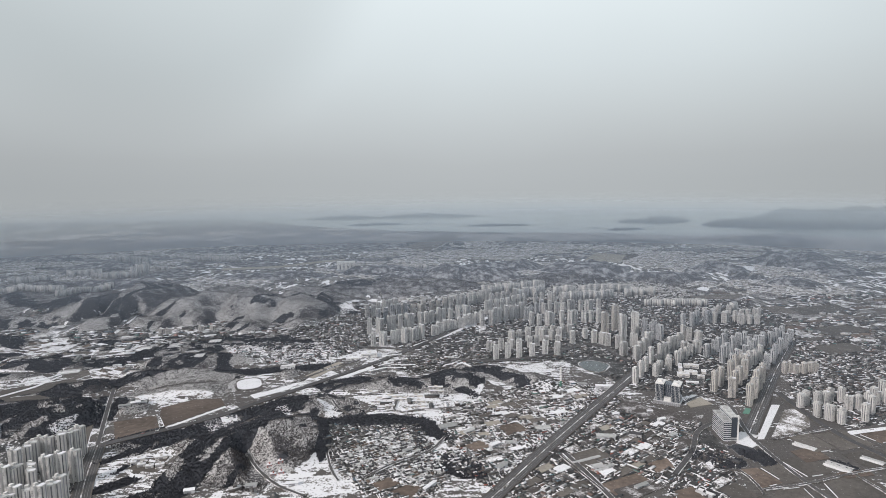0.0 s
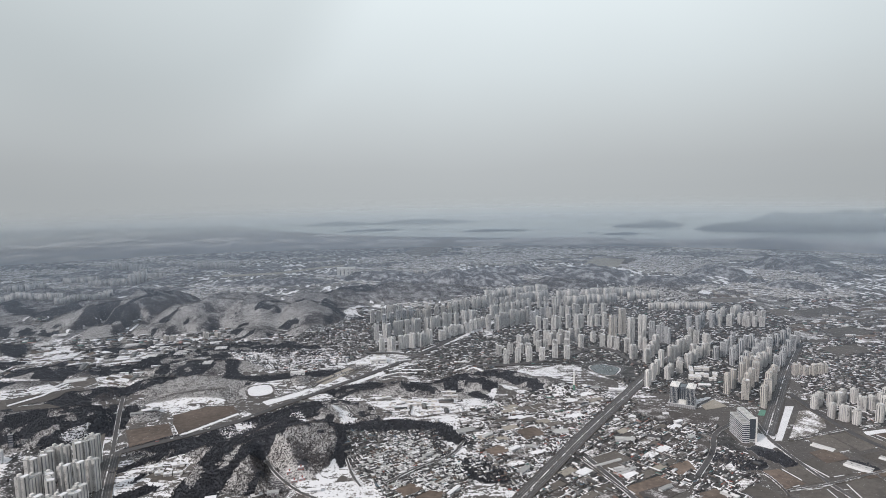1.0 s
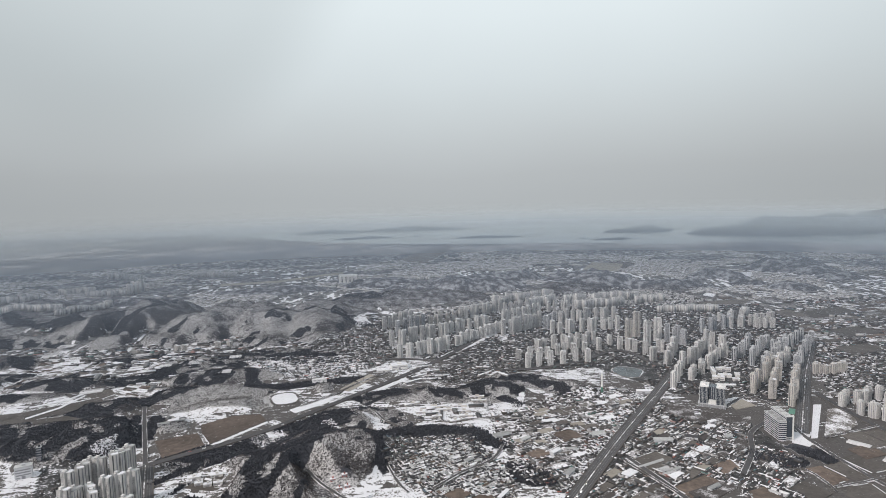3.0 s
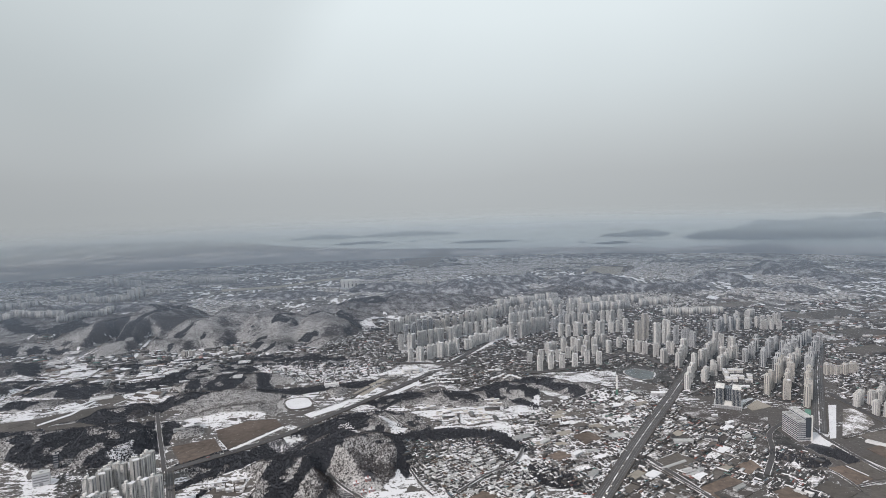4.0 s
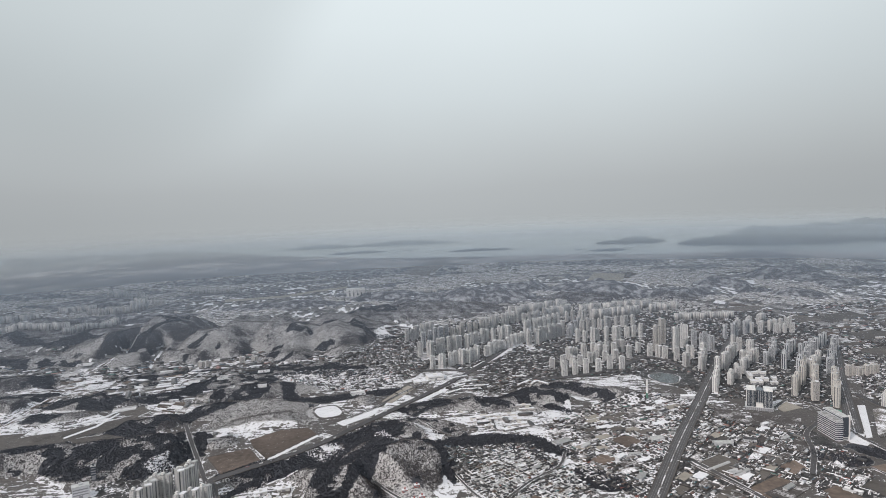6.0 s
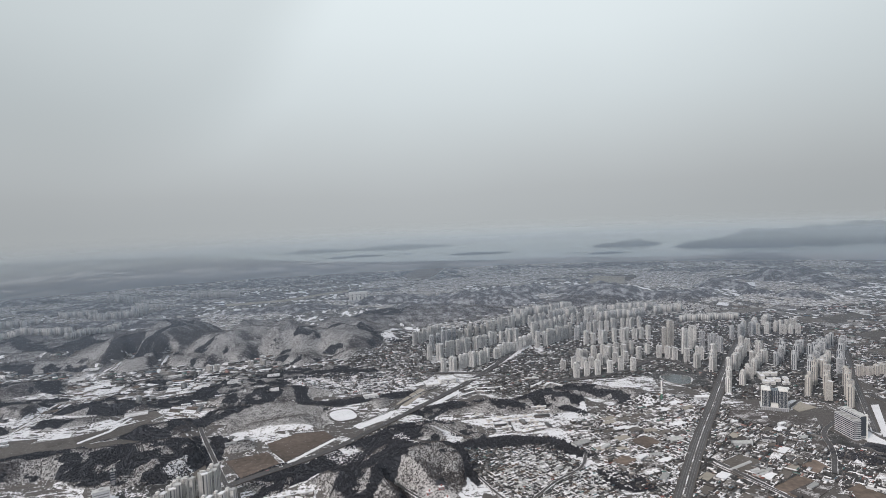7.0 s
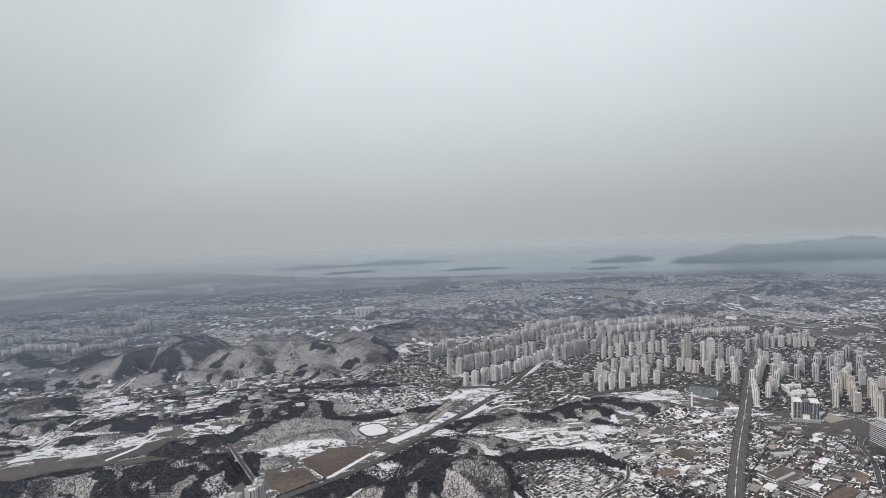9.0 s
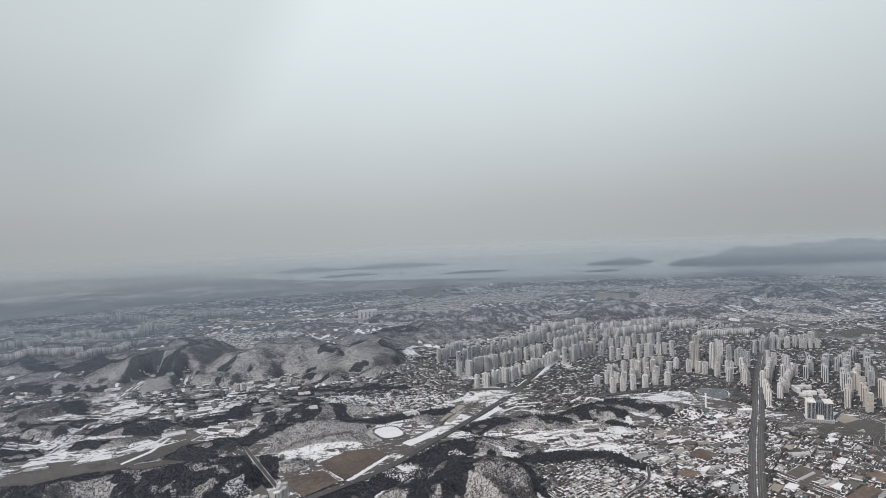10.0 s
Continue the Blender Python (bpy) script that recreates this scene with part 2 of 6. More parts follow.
HILLS_FAR += [
    (-1800, 2638, 260, 80, 0, 24), (-1348, 3154, 420, 130, 0, 24), (814, 2993, 300, 100, 0, 18), (-2080, 3286, 420, 120, 0, 20),
    (-1521, 4130, 600, 250, 0, 30), (983, 2120, 99, 73, -14, 32), (1292, 2230, 167, 113, -14, 45), (1344, 2144, 92, 81, -14, 30),
    (1074, 1839, 74, 60, -14, 28), (672, 1919, 71, 50, -14, 22), (1339, 1993, 73, 64, -14, 22), (1612, 2894, 213, 124, -14, 30),
    (1661, 2248, 80, 84, -14, 22), (982, 1940, 52, 41, -14, 20), (853, 2031, 46, 36, -14, 16),
]
HILLS_FAR += [
    (897, 1658, 33, 21, -14, 9), (768, 1544, 55, 23, -14, 9),
]
HILLS = HILLS_NEAR + HILLS_RANGE + HILLS_FAR


LEVELLED = [(2.0, np.array(c + c[:1], float), True) for _, c in FIELDS]
for half, pts in ROADS:
    LEVELLED += [(half + 2.0, np.array([a, b], float), False) for a, b in zip(pts, pts[1:])]


LEVELLED.append((12.0, np.array([(-333 + 32 * math.cos(a), 999 + 40 * math.sin(a)) for a in np.linspace(0, 2 * math.pi, 17)]), True))


def land(x, y):
    """Height of the ground."""
    x, y = np.asarray(x, float), np.asarray(y, float)
    order = np.argsort(y)
    xs, ys, z = x[order], y[order], np.zeros(x.shape)
    for hx, hy, rx, ry, turn, h in HILLS:
        reach = max(rx, ry) * 1.5
        i, j = np.searchsorted(ys, (hy - reach, hy + reach))
        near = i + np.nonzero(np.abs(xs[i:j] - hx) < reach)[0]
        if not len(near):
            continue
        px, py = xs[near], ys[near]
        c, s = math.cos(radians(turn)), math.sin(radians(turn))
        warp = 0.34 * (fbm(px + hx, py, 0.5 * min(rx, ry) + 18) - 0.5)
        u, v = ((px - hx) * c + (py - hy) * s) / rx, ((py - hy) * c - (px - hx) * s) / ry
        d = u * u + v * v + 2 * warp
        spur = 1 - np.abs(2 * fbm(px * 1.2, py * 0.8 + hx, 95 + 0.3 * rx, 2) - 1) * 2.0
        bump = h * np.clip(1 - d / 1.15, 0, 1) ** 1.1 * (0.74 + 0.32 * spur + 0.10 * (fbm(px, py, 24, 2) - 0.5))
        z[near] = np.maximum(z[near], bump) + 0.18 * np.minimum(z[near], bump)
    # fields and roads lie on levelled ground
    for reach, line, closed in LEVELLED:
        (x0, y0), (x1, y1) = line.min(0) - reach - 22, line.max(0) + reach + 22
        i, j = np.searchsorted(ys, (y0, y1))
        near = i + np.nonzero((xs[i:j] > x0) & (xs[i:j] < x1) & (z[i:j] > 0))[0]
        if len(near):
            d = to_line(line, xs[near], ys[near]) - reach
            if closed:
                d = np.where(inside(line, xs[near], ys[near]), -1, d)
            z[near] *= np.clip(d / 20, 0, 1) ** 1.3
    out = np.empty(x.shape)
    out[order] = z
    return out


def ground_at(x, y):
    return float(land(np.array([x]), np.array([y]))[0])


# ---- what covers the land ----
WOOD_BELTS = [   # half-width, then corners of the line
    (13, [(-150, 843), (-89, 845), (-35, 827), (-3, 776)]),
    (10, [(31, 705), (39, 672)]),
    (9, [(0, 718), (18, 710)]),
    (8, [(303, 711), (321, 690), (337, 681)]),
    (9, [(372, 725), (386, 688)]),
    (7, [(250, 775), (258, 754)]),
    (9, [(-428, 717), (-409, 743), (-366, 769)]),
    (10, [(-389, 653), (-369, 673)]),
]
WOOD_BELTS += [
    (7, [(-396, 690), (-393, 707)]),
    (7, [(466, 689), (476, 674)]),
    (20, [(-1142, 1434), (-1082, 1426), (-1024, 1424), (-944, 1426)]),
    (31, [(-1017, 1271), (-1010, 1306), (-971, 1312), (-910, 1258)]),
    (31, [(-970, 1191), (-920, 1184), (-875, 1189)]),
    (29, [(-964, 1111), (-923, 1083)]),
    (25, [(-931, 1051), (-886, 1036)]),
    (42, [(-807, 1140), (-774, 1154), (-725, 1120)]),
]
WOOD_BELTS += [
    (17, [(-789, 1168), (-763, 1205), (-731, 1234), (-700, 1252)]),
    (46, [(-746, 1264), (-704, 1265)]),
    (44, [(-653, 940), (-631, 960), (-610, 971)]),
    (25, [(-768, 883), (-742, 905), (-715, 929), (-665, 918), (-605, 896), (-548, 877)]),
    (21, [(-828, 864), (-789, 869), (-749, 873), (-715, 874)]),
    (30, [(-648, 819), (-604, 817), (-568, 839)]),
    (17, [(-718, 834), (-682, 846)]),
    (23, [(-1302, 1723), (-1258, 1742), (-1119, 1625), (-991, 1570), (-911, 1564), (-877, 1578)]),
]
WOOD_BELTS += [
    (9, [(-831, 1433), (-819, 1520), (-805, 1606), (-800, 1758)]),
    (42, [(-648, 1132), (-612, 1167), (-569, 1206), (-520, 1232), (-490, 1257), (-447, 1280)]),
    (30, [(-447, 1280), (-366, 1275), (-297, 1265)]),
    (27, [(-473, 1204), (-487, 1159), (-475, 1105), (-497, 1061), (-535, 1016), (-552, 995)]),
    (12, [(-464, 1190), (-427, 1144), (-405, 1071)]),
    (14, [(-403, 1062), (-355, 1065), (-306, 1069), (-266, 1078), (-215, 1089)]),
    (25, [(-570, 861), (-542, 866), (-518, 842)]),
    (35, [(-410, 768), (-377, 793), (-333, 820), (-285, 860), (-240, 896)]),
]
WOOD_BELTS += [
    (18, [(-266, 891), (-228, 925), (-192, 931), (-161, 909), (-139, 861)]),
    (16, [(-141, 851), (-130, 831), (-83, 827), (-42, 807)]),
    (6, [(-42, 807), (-37, 772), (-26, 737)]),
    (31, [(-192, 980), (-142, 999), (-103, 1002), (-68, 987), (-27, 995), (25, 1003), (73, 1021)]),
    (15, [(46, 1031), (83, 1021), (118, 986), (137, 947), (159, 913)]),
    (10, [(26, 954), (47, 926)]),
    (8, [(-166, 801), (-159, 753), (-155, 716)]),
    (12, [(-305, 739), (-274, 771), (-256, 806), (-241, 832)]),
]
WOOD_BELTS += [
    (6, [(-194, 863), (-206, 830), (-185, 819)]),
    (13, [(-33, 705), (-2, 696), (23, 678)]),
    (9, [(-579, 1001), (-549, 1048)]),
    (20, [(-686, 1302), (-641, 1298), (-597, 1303)]),
    (8, [(-517, 938), (-494, 896)]),
    (6, [(-551, 946), (-512, 844)]),
    (14, [(-337, 635), (-309, 641), (-296, 656)]),
    (9, [(-296, 656), (-278, 711), (-258, 758), (-227, 812)]),
]
WOOD_BELTS += [
    (6, [(-251, 655), (-245, 695)]),
    (36, [(-627, 842), (-603, 856), (-540, 833), (-527, 868)]),
    (19, [(-989, 1597), (-946, 1655), (-906, 1736), (-807, 1674)]),
    (8, [(-472, 1482), (-446, 1575)]),
    (21, [(-452, 1256), (-357, 1228), (-289, 1223)]),
    (23, [(-402, 1565), (-317, 1581), (-213, 1507)]),
    (25, [(-364, 1771), (-300, 1782), (-201, 1804)]),
    (14, [(304, 720), (321, 706), (341, 698)]),
]
WOOD_BELTS += [
    (12, [(372, 726), (384, 712), (387, 697)]),
    (16, [(-323, 644), (-315, 682), (-303, 727)]),
    (13, [(-319, 756), (-296, 802), (-275, 840)]),
]
BARE_POLYS = [   # open leafless woods on low ground
    [(-519, 948), (-512, 982), (-474, 1025), (-412, 1047), (-387, 991), (-347, 936), (-381, 952), (-445, 950), (-481, 940)],
    [(-403, 1050), (-365, 1035), (-347, 968), (-364, 948), (-400, 989)],
    [(-124, 976), (-79, 985), (-25, 972), (26, 980), (-36, 941), (-79, 951)],
    [(-30, 959), (24, 974), (24, 940), (-14, 914)],
]
SNOW_POLYS = [
    [(-150, 930), (-118, 940), (-60, 934), (-10, 938), (-8, 894), (-75, 874), (-111, 894)], [(-309, 786), (-317, 830), (-295, 849), (-281, 836), (-282, 798)],
    [(-262, 873), (-246, 883), (-216, 830), (-224, 815)], [(-168, 832), (-198, 904), (-187, 911), (-147, 858)],
    [(-154, 639), (-153, 680), (-126, 677), (-90, 655), (-105, 626), (-143, 627)], [(-277, 1575), (-225, 1635), (-206, 1577), (-252, 1515)],
    [(63, 1390), (85, 1399), (110, 1345), (79, 1298)], [(85, 1064), (179, 1082), (199, 1049), (139, 1012)],
    [(2, 932), (47, 943), (94, 870), (59, 850), (10, 884)],
]
SNOW_POLYS += [
    [(-564, 795), (-552, 813), (-523, 831), (-513, 776)], 
    [(364, 905), (395, 916), (406, 887), (358, 866)], [(-351, 848), (-311, 872), (-287, 838), (-317, 802)], [(372, 754), (421, 816), (399, 736)],
]
SNOW_POLYS.append([(-509, 935), (-482, 951), (-432, 952), (-364, 950), (-381, 940), (-431, 933), (-437, 897), (-462, 917), (-493, 909)])
BARE_POLYS.append([(-319, 656), (-315, 742), (-278, 789), (-221, 767), (-203, 690), (-210, 649)])
TOWN_POLYS = [
    [(-159, 818), (-39, 819), (-10, 734), (6, 662), (-28, 615), (-94, 634), (-157, 739)],
    [(277, 920), (302, 862), (358, 818), (315, 723), (257, 654), (192, 608), (43, 610), (107, 703), (171, 796), (266, 928)],
    [(-7, 863), (103, 953), (212, 989), (258, 947), (164, 797), (56, 635), (7, 689)],
    [(-361, 1324), (-263, 1491), (-203, 1518), (-154, 1223), (-195, 1154), (-271, 1255)], [(-132, 1081), (-30, 1164), (82, 1178), (98, 1103), (-47, 1039)],
]
TOWN_POLYS += [
    [(-206, 1487), (25, 1758), (388, 1914), (669, 1890), (828, 1420), (729, 1225), (463, 866), (408, 915), (303, 945), (224, 1097), (77, 1104), (-100, 1207)],
    [(706, 1226), (938, 1258), (605, 799), (542, 783), (538, 910)], [(-469, 1240), (-382, 1265), (-230, 1227), (-206, 1155), (-259, 1094), (-385, 1127)],
    [(-592, 770), (-512, 812), (-440, 703), (-386, 553), (-505, 585)], [(283, 724), (356, 812), (357, 738), (346, 678), (304, 605), (236, 607)],
]
COAST = [(-5300, 5300), (-1959, 5210), (-1369, 4697), (-996, 4280), (-498, 3887), (-212, 3760), (129, 3648), (454, 3541), (930, 3438),
         (1331, 3217), (1505, 3245), (1667, 3244), (1835, 3280), (1933, 3154), (2063, 2983), (2217, 2844), (5300, 3300)]
SEA_POLY = COAST + [(5300, 5300)]


def cover(x, y):
    """Shares of bare wood, evergreen, clean snow, town, and of painted slope shade in the woods."""
    z = land(x, y)
    n1, n2, n3 = fbm(x, y, 90), fbm(x + 900, y, 30), fbm(x, y + 700, 260)
    r = np.hypot(x + 160, y)
    far = np.clip((r - 1500) / 500, 0, 1)
    wood = np.clip((z - 2.0 - 6 * far - (6 + 44 * far) * (n2 - 0.5) - 40 * far * (n1 - 0.5) - 4 * far) / 2.5, 0, 1)
    wood = np.maximum(wood, far * np.clip((z - 24 - 26 * (n2 - 0.5) - 22 * (n1 - 0.5)) / 4, 0, 1))
    ever = np.zeros(x.shape)
    glade = fbm(x + 0.4 * y + 500, y * 1.3 + 200, 24, 3)
    for half, pts in WOOD_BELTS:
        d = to_line(pts, x, y)
        m = d + (n2 - 0.5) * half * 1.5 + (n1 - 0.5) * half * 1.1 < half
        wood = np.where(m, 1.0, wood)
        ever = np.where(m, np.where((half > 14) & (glade > 0.605), 0.0, 0.85), ever)
    patch = np.where(far > 0, fbm(x * 0.6 + 300, y * 1.1, 120, 4) - 0.06, fbm(x * 0.7 + 300, y * 0.9, 240, 4))
    wood = np.maximum(wood, far * np.clip((patch - 0.518 - 0.035 * far * np.clip((x + 300) / 500, -1.2, 1)) / 0.03, 0, 1))
    for poly in BARE_POLYS:
        wood = np.where(inside(poly, x + (n2 - 0.5) * 20, y + (n1 - 0.5) * 24), 1.0, wood)
    snow, town = np.zeros(x.shape), np.zeros(x.shape)
    for poly in SNOW_POLYS:
        snow = np.where(inside(poly, x + (n2 - 0.5) * 34, y + (n1 - 0.5) * 30), 1.0, snow)
    for poly in TOWN_POLYS:
        town = np.where(inside(poly, x, y), 1.0, town)
    snow = np.where((inside(TOWN_POLYS[2], x, y) | inside(TOWN_POLYS[7], x, y)) & (snow < 0.5), 0.28, snow)
    snow = np.where((inside(TOWN_POLYS[1], x, y) | inside(TOWN_POLYS[5], x, y) | inside(TOWN_POLYS[6], x, y) | inside(TOWN_POLYS[9], x, y)) & (snow < 0.2), -0.25, snow)
    wood = np.where(snow > 0.5, 0, wood)
    wood = np.where((town > 0) & (ever < 0.5), 0, wood)
    step = 6.0
    east = (land(x - step, y) - land(x + step, y)) / (2 * step)
    south = (land(x, y - step) - land(x, y + step)) / (2 * step)
    wood = np.maximum(wood, np.clip((r - 1750) / 150, 0, 1) * np.clip((np.hypot(east, south) - 0.05) / 0.05, 0, 1))
    # painted slope shade: grows on east flanks, away from the sun, plus random patches
    flank_dark = np.clip(-0.02 + 0.7 * east + 1.5 * (n1 - 0.5) + 0.7 * (n2 - 0.5) + 0.12 * far, 0, 1.5)
    ever = np.maximum(ever, np.clip((n3 - 0.72) / 0.05, 0, 1) * wood)
    ever = np.maximum(ever, np.clip((fbm(x * 1.3, y + 300, 42, 3) - 0.66) / 0.03, 0, 1) * wood * (1 - far) * np.clip((1550 - y) / 100, 0, 0.8))
    return wood, ever, snow, town, flank_dark


# ---- materials ----
def material(name):
    m = bpy.data.materials.new(name)
    m.use_nodes = True
    add, link = nodes_of(m.node_tree)
    out = add("ShaderNodeOutputMaterial")
    return m, add, link, out


def paint(name, colour, rough=0.8, spread=0.15, grain=0.4, size=3.0, metal=0.0, per="object"):
    """A plain surface with stains at two scales; its tone varies from piece to piece."""
    m, add, link, out = material(name)
    bsdf = add("ShaderNodeBsdfPrincipled", Roughness=rough, Metallic=metal)
    co = add("ShaderNodeTexCoord")
    n1 = add("ShaderNodeTexNoise", Scale=1.0 / size, Detail=5.0, Roughness=0.6)
    n2 = add("ShaderNodeTexNoise", Scale=1.0 / (size * 9), Detail=3.0)
    link(co.outputs["Object"], n1.inputs["Vector"])
    link(co.outputs["Object"], n2.inputs["Vector"])
    total = add("ShaderNodeMath", operation="ADD")
    link(n1.outputs[0], total.inputs[0])
    link(n2.outputs[0], total.inputs[1])
    vary = add("ShaderNodeMapRange")
    vary.inputs[1].default_value, vary.inputs[2].default_value = 0.6, 1.4
    vary.inputs[3].default_value, vary.inputs[4].default_value = 1 - grain * 0.5, 1 + grain * 0.35
    link(total.outputs[0], vary.inputs[0])
    pick = add("ShaderNodeObjectInfo").outputs["Random"] if per == "object" else add("ShaderNodeNewGeometry").outputs["Random Per Island"]
    tone = add("ShaderNodeMapRange")
    tone.inputs[3].default_value, tone.inputs[4].default_value = 1 - spread, 1 + spread
    link(pick, tone.inputs[0])
    mul = add("ShaderNodeMath", operation="MULTIPLY")
    link(vary.outputs[0], mul.inputs[0])
    link(tone.outputs[0], mul.inputs[1])
    hue = add("ShaderNodeMixRGB", blend_type="MULTIPLY", Fac=1.0, Color1=(*colour, 1))
    link(mul.outputs[0], hue.inputs[2])
    link(hue.outputs[0], bsdf.inputs["Base Color"])
    bump = add("ShaderNodeBump", Strength=0.3, Distance=0.1)
    link(n1.outputs[0], bump.inputs["Height"])
    link(bump.outputs[0], bsdf.inputs["Normal"])
    link(bsdf.outputs[0], out.inputs[0])
    return m


def patchy(name, ground, snow, cut_at=(0.50, 0.58)):
    """Soil that shows through thin snow in rows."""
    m, add, link, out = material(name)
    bsdf = add("ShaderNodeBsdfPrincipled", Roughness=0.9)
    co = add("ShaderNodeTexCoord").outputs["Object"]
    mp = add("ShaderNodeMapping", Rotation=(0, 0, 0.9), Scale=(0.75, 1.35, 1.0))
    link(co, mp.inputs["Vector"])
    n = add("ShaderNodeTexNoise", Scale=0.5, Detail=6.0, Roughness=0.7)
    link(mp.outputs[0], n.inputs["Vector"])
    broad = add("ShaderNodeTexNoise", Scale=0.05, Detail=3.0)
    link(co, broad.inputs["Vector"])
    both = add("ShaderNodeMath", operation="MULTIPLY_ADD")
    link(broad.outputs[0], both.inputs[0])
    both.inputs[1].default_value = 0.9
    link(n.outputs[0], both.inputs[2])
    cut = add("ShaderNodeMapRange")
    cut.inputs[1].default_value, cut.inputs[2].default_value = cut_at[0] + 0.40, cut_at[1] + 0.48
    link(both.outputs[0], cut.inputs[0])
    mixc = add("ShaderNodeMixRGB", Color1=(*ground, 1), Color2=(*snow, 1))
    link(cut.outputs[0], mixc.inputs[0])
    link(mixc.outputs[0], bsdf.inputs["Base Color"])
    link(bsdf.outputs[0], out.inputs[0])
    return m


def islands(name, stops, rough=0.8):
    """Each loose piece of the mesh takes one of the colours by chance."""
    m, add, link, out = material(name)
    bsdf = add("ShaderNodeBsdfPrincipled", Roughness=rough)
    ramp = add("ShaderNodeValToRGB")
    ramp.color_ramp.interpolation = "CONSTANT"
    els = ramp.color_ramp.elements
    while len(els) < len(stops):
        els.new(0.5)
    for el, (at, col) in zip(els, stops):
        el.position, el.color = at, (*col, 1)
    link(add("ShaderNodeNewGeometry").outputs["Random Per Island"], ramp.inputs[0])
    n = add("ShaderNodeTexNoise", Scale=0.35, Detail=4.0)
    co = add("ShaderNodeTexCoord")
    link(co.outputs["Object"], n.inputs["Vector"])
    vary = add("ShaderNodeMapRange")
    vary.inputs[1].default_value, vary.inputs[2].default_value = 0.3, 0.7
    vary.inputs[3].default_value, vary.inputs[4].default_value = 0.72, 1.12
    link(n.outputs[0], vary.inputs[0])
    hue = add("ShaderNodeMixRGB", blend_type="MULTIPLY", Fac=1.0)
    link(ramp.outputs[0], hue.inputs[1])
    link(vary.outputs[0], hue.inputs[2])
    link(hue.outputs[0], bsdf.inputs["Base Color"])
    link(bsdf.outputs[0], out.inputs[0])
    return m


def ground_material():
    m, add, link, out = material("winter_land")
    bsdf = add("ShaderNodeBsdfPrincipled", Roughness=0.9)
    co = add("ShaderNodeTexCoord").outputs["Object"]

    def noise_of(size, detail=4.0, stretch=None):
        n = add("ShaderNodeTexNoise", Scale=1.0 / size, Detail=detail, Roughness=0.62)
        if stretch:
            mp = add("ShaderNodeMapping", Scale=stretch)
            link(co, mp.inputs["Vector"])
            link(mp.outputs[0], n.inputs["Vector"])
        else:
            link(co, n.inputs["Vector"])
        return n.outputs[0]

    def maths(op, a, b=None, c=None):
        n = add("ShaderNodeMath", operation=op)
        for i, v in enumerate((a, b, c)):
            if v is None:
                continue
            if isinstance(v, (int, float)):
                n.inputs[i].default_value = v
            else:
                link(v, n.inputs[i])
        return n.outputs[0]

    def band(v, lo, hi):
        n = add("ShaderNodeMapRange")
        n.inputs[1].default_value, n.inputs[2].default_value = lo, hi
        link(v, n.inputs[0])
        return n.outputs[0]

    def mix(f, a, b):
        n = add("ShaderNodeMixRGB")
        if isinstance(f, (int, float)):
            n.inputs[0].default_value = f
        else:
            link(f, n.inputs[0])
        for i, v in ((1, a), (2, b)):
            if isinstance(v, tuple):
                n.inputs[i].default_value = (*v, 1)
            else:
                link(v, n.inputs[i])
        return n.outputs[0]

    a1 = add("ShaderNodeAttribute", attribute_name="cover")
    a2 = add("ShaderNodeAttribute", attribute_name="ground_tone")
    s1, s2 = add("ShaderNodeSeparateXYZ"), add("ShaderNodeSeparateXYZ")
    link(a1.outputs["Vector"], s1.inputs[0])
    link(a2.outputs["Vector"], s2.inputs[0])
    wood, ever, snow = s1.outputs
    town, flank_dark, dry_far = s2.outputs

    SNOW, SOIL, GRASS, MUD = (0.70, 0.69, 0.72), (0.088, 0.079, 0.076), (0.142, 0.129, 0.121), (0.052, 0.046, 0.045)
    fine, mid, big = noise_of(3.2, 4.0), noise_of(14.0), noise_of(60.0, 3.0, (0.6, 1.0, 1.0))
    # parcels of farmland, each with its own crop and its own leftover snow
    parcel = add("ShaderNodeTexVoronoi", Scale=1.0 / 46, distance="CHEBYCHEV")
    mp = add("ShaderNodeMapping", Rotation=(0, 0, 0.45), Scale=(1.0, 0.55, 1.0))
    link(co, mp.inputs["Vector"])
    link(mp.outputs[0], parcel.inputs["Vector"])
    ps = add("ShaderNodeSeparateXYZ")
    link(parcel.outputs["Color"], ps.inputs[0])
    strip = add("ShaderNodeTexNoise", Scale=1.0, Detail=3.0, Roughness=0.55)
    smp = add("ShaderNodeMapping", Rotation=(0, 0, -0.5), Scale=(1 / 26, 1 / 6.5, 1.0))
    link(co, smp.inputs["Vector"])
    link(smp.outputs[0], strip.inputs["Vector"])
    plain, remote_wood = band(maths("MULTIPLY", dry_far, -1.0), 0.0, 0.16), band(maths("MULTIPLY", dry_far, -1.0), 0.12, 0.32)
    soil = mix(band(strip.outputs[0], 0.35, 0.65), mix(ps.outputs[0], SOIL, GRASS), SOIL)
    soil = mix(band(fine, 0.35, 0.7), soil, MUD)
    # soil colour lightened with distance, in place of brighter light far off
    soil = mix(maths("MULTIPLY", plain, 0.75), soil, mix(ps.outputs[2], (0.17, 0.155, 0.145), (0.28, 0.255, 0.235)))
    left = maths("ADD", maths("MULTIPLY", ps.outputs[1], 0.34), maths("ADD", maths("MULTIPLY", mid, 0.55), maths("MULTIPLY", fine, 1.0)))
    left = maths("ADD", left, maths("MULTIPLY", maths("SUBTRACT", strip.outputs[0], 0.5), 1.15))
    left = maths("ADD", maths("MULTIPLY_ADD", maths("MAXIMUM", dry_far, -0.06), -0.22, left), maths("MULTIPLY", maths("SUBTRACT", big, 0.5), 0.28))
    farm = mix(band(left, 0.94, 1.02), soil, SNOW)
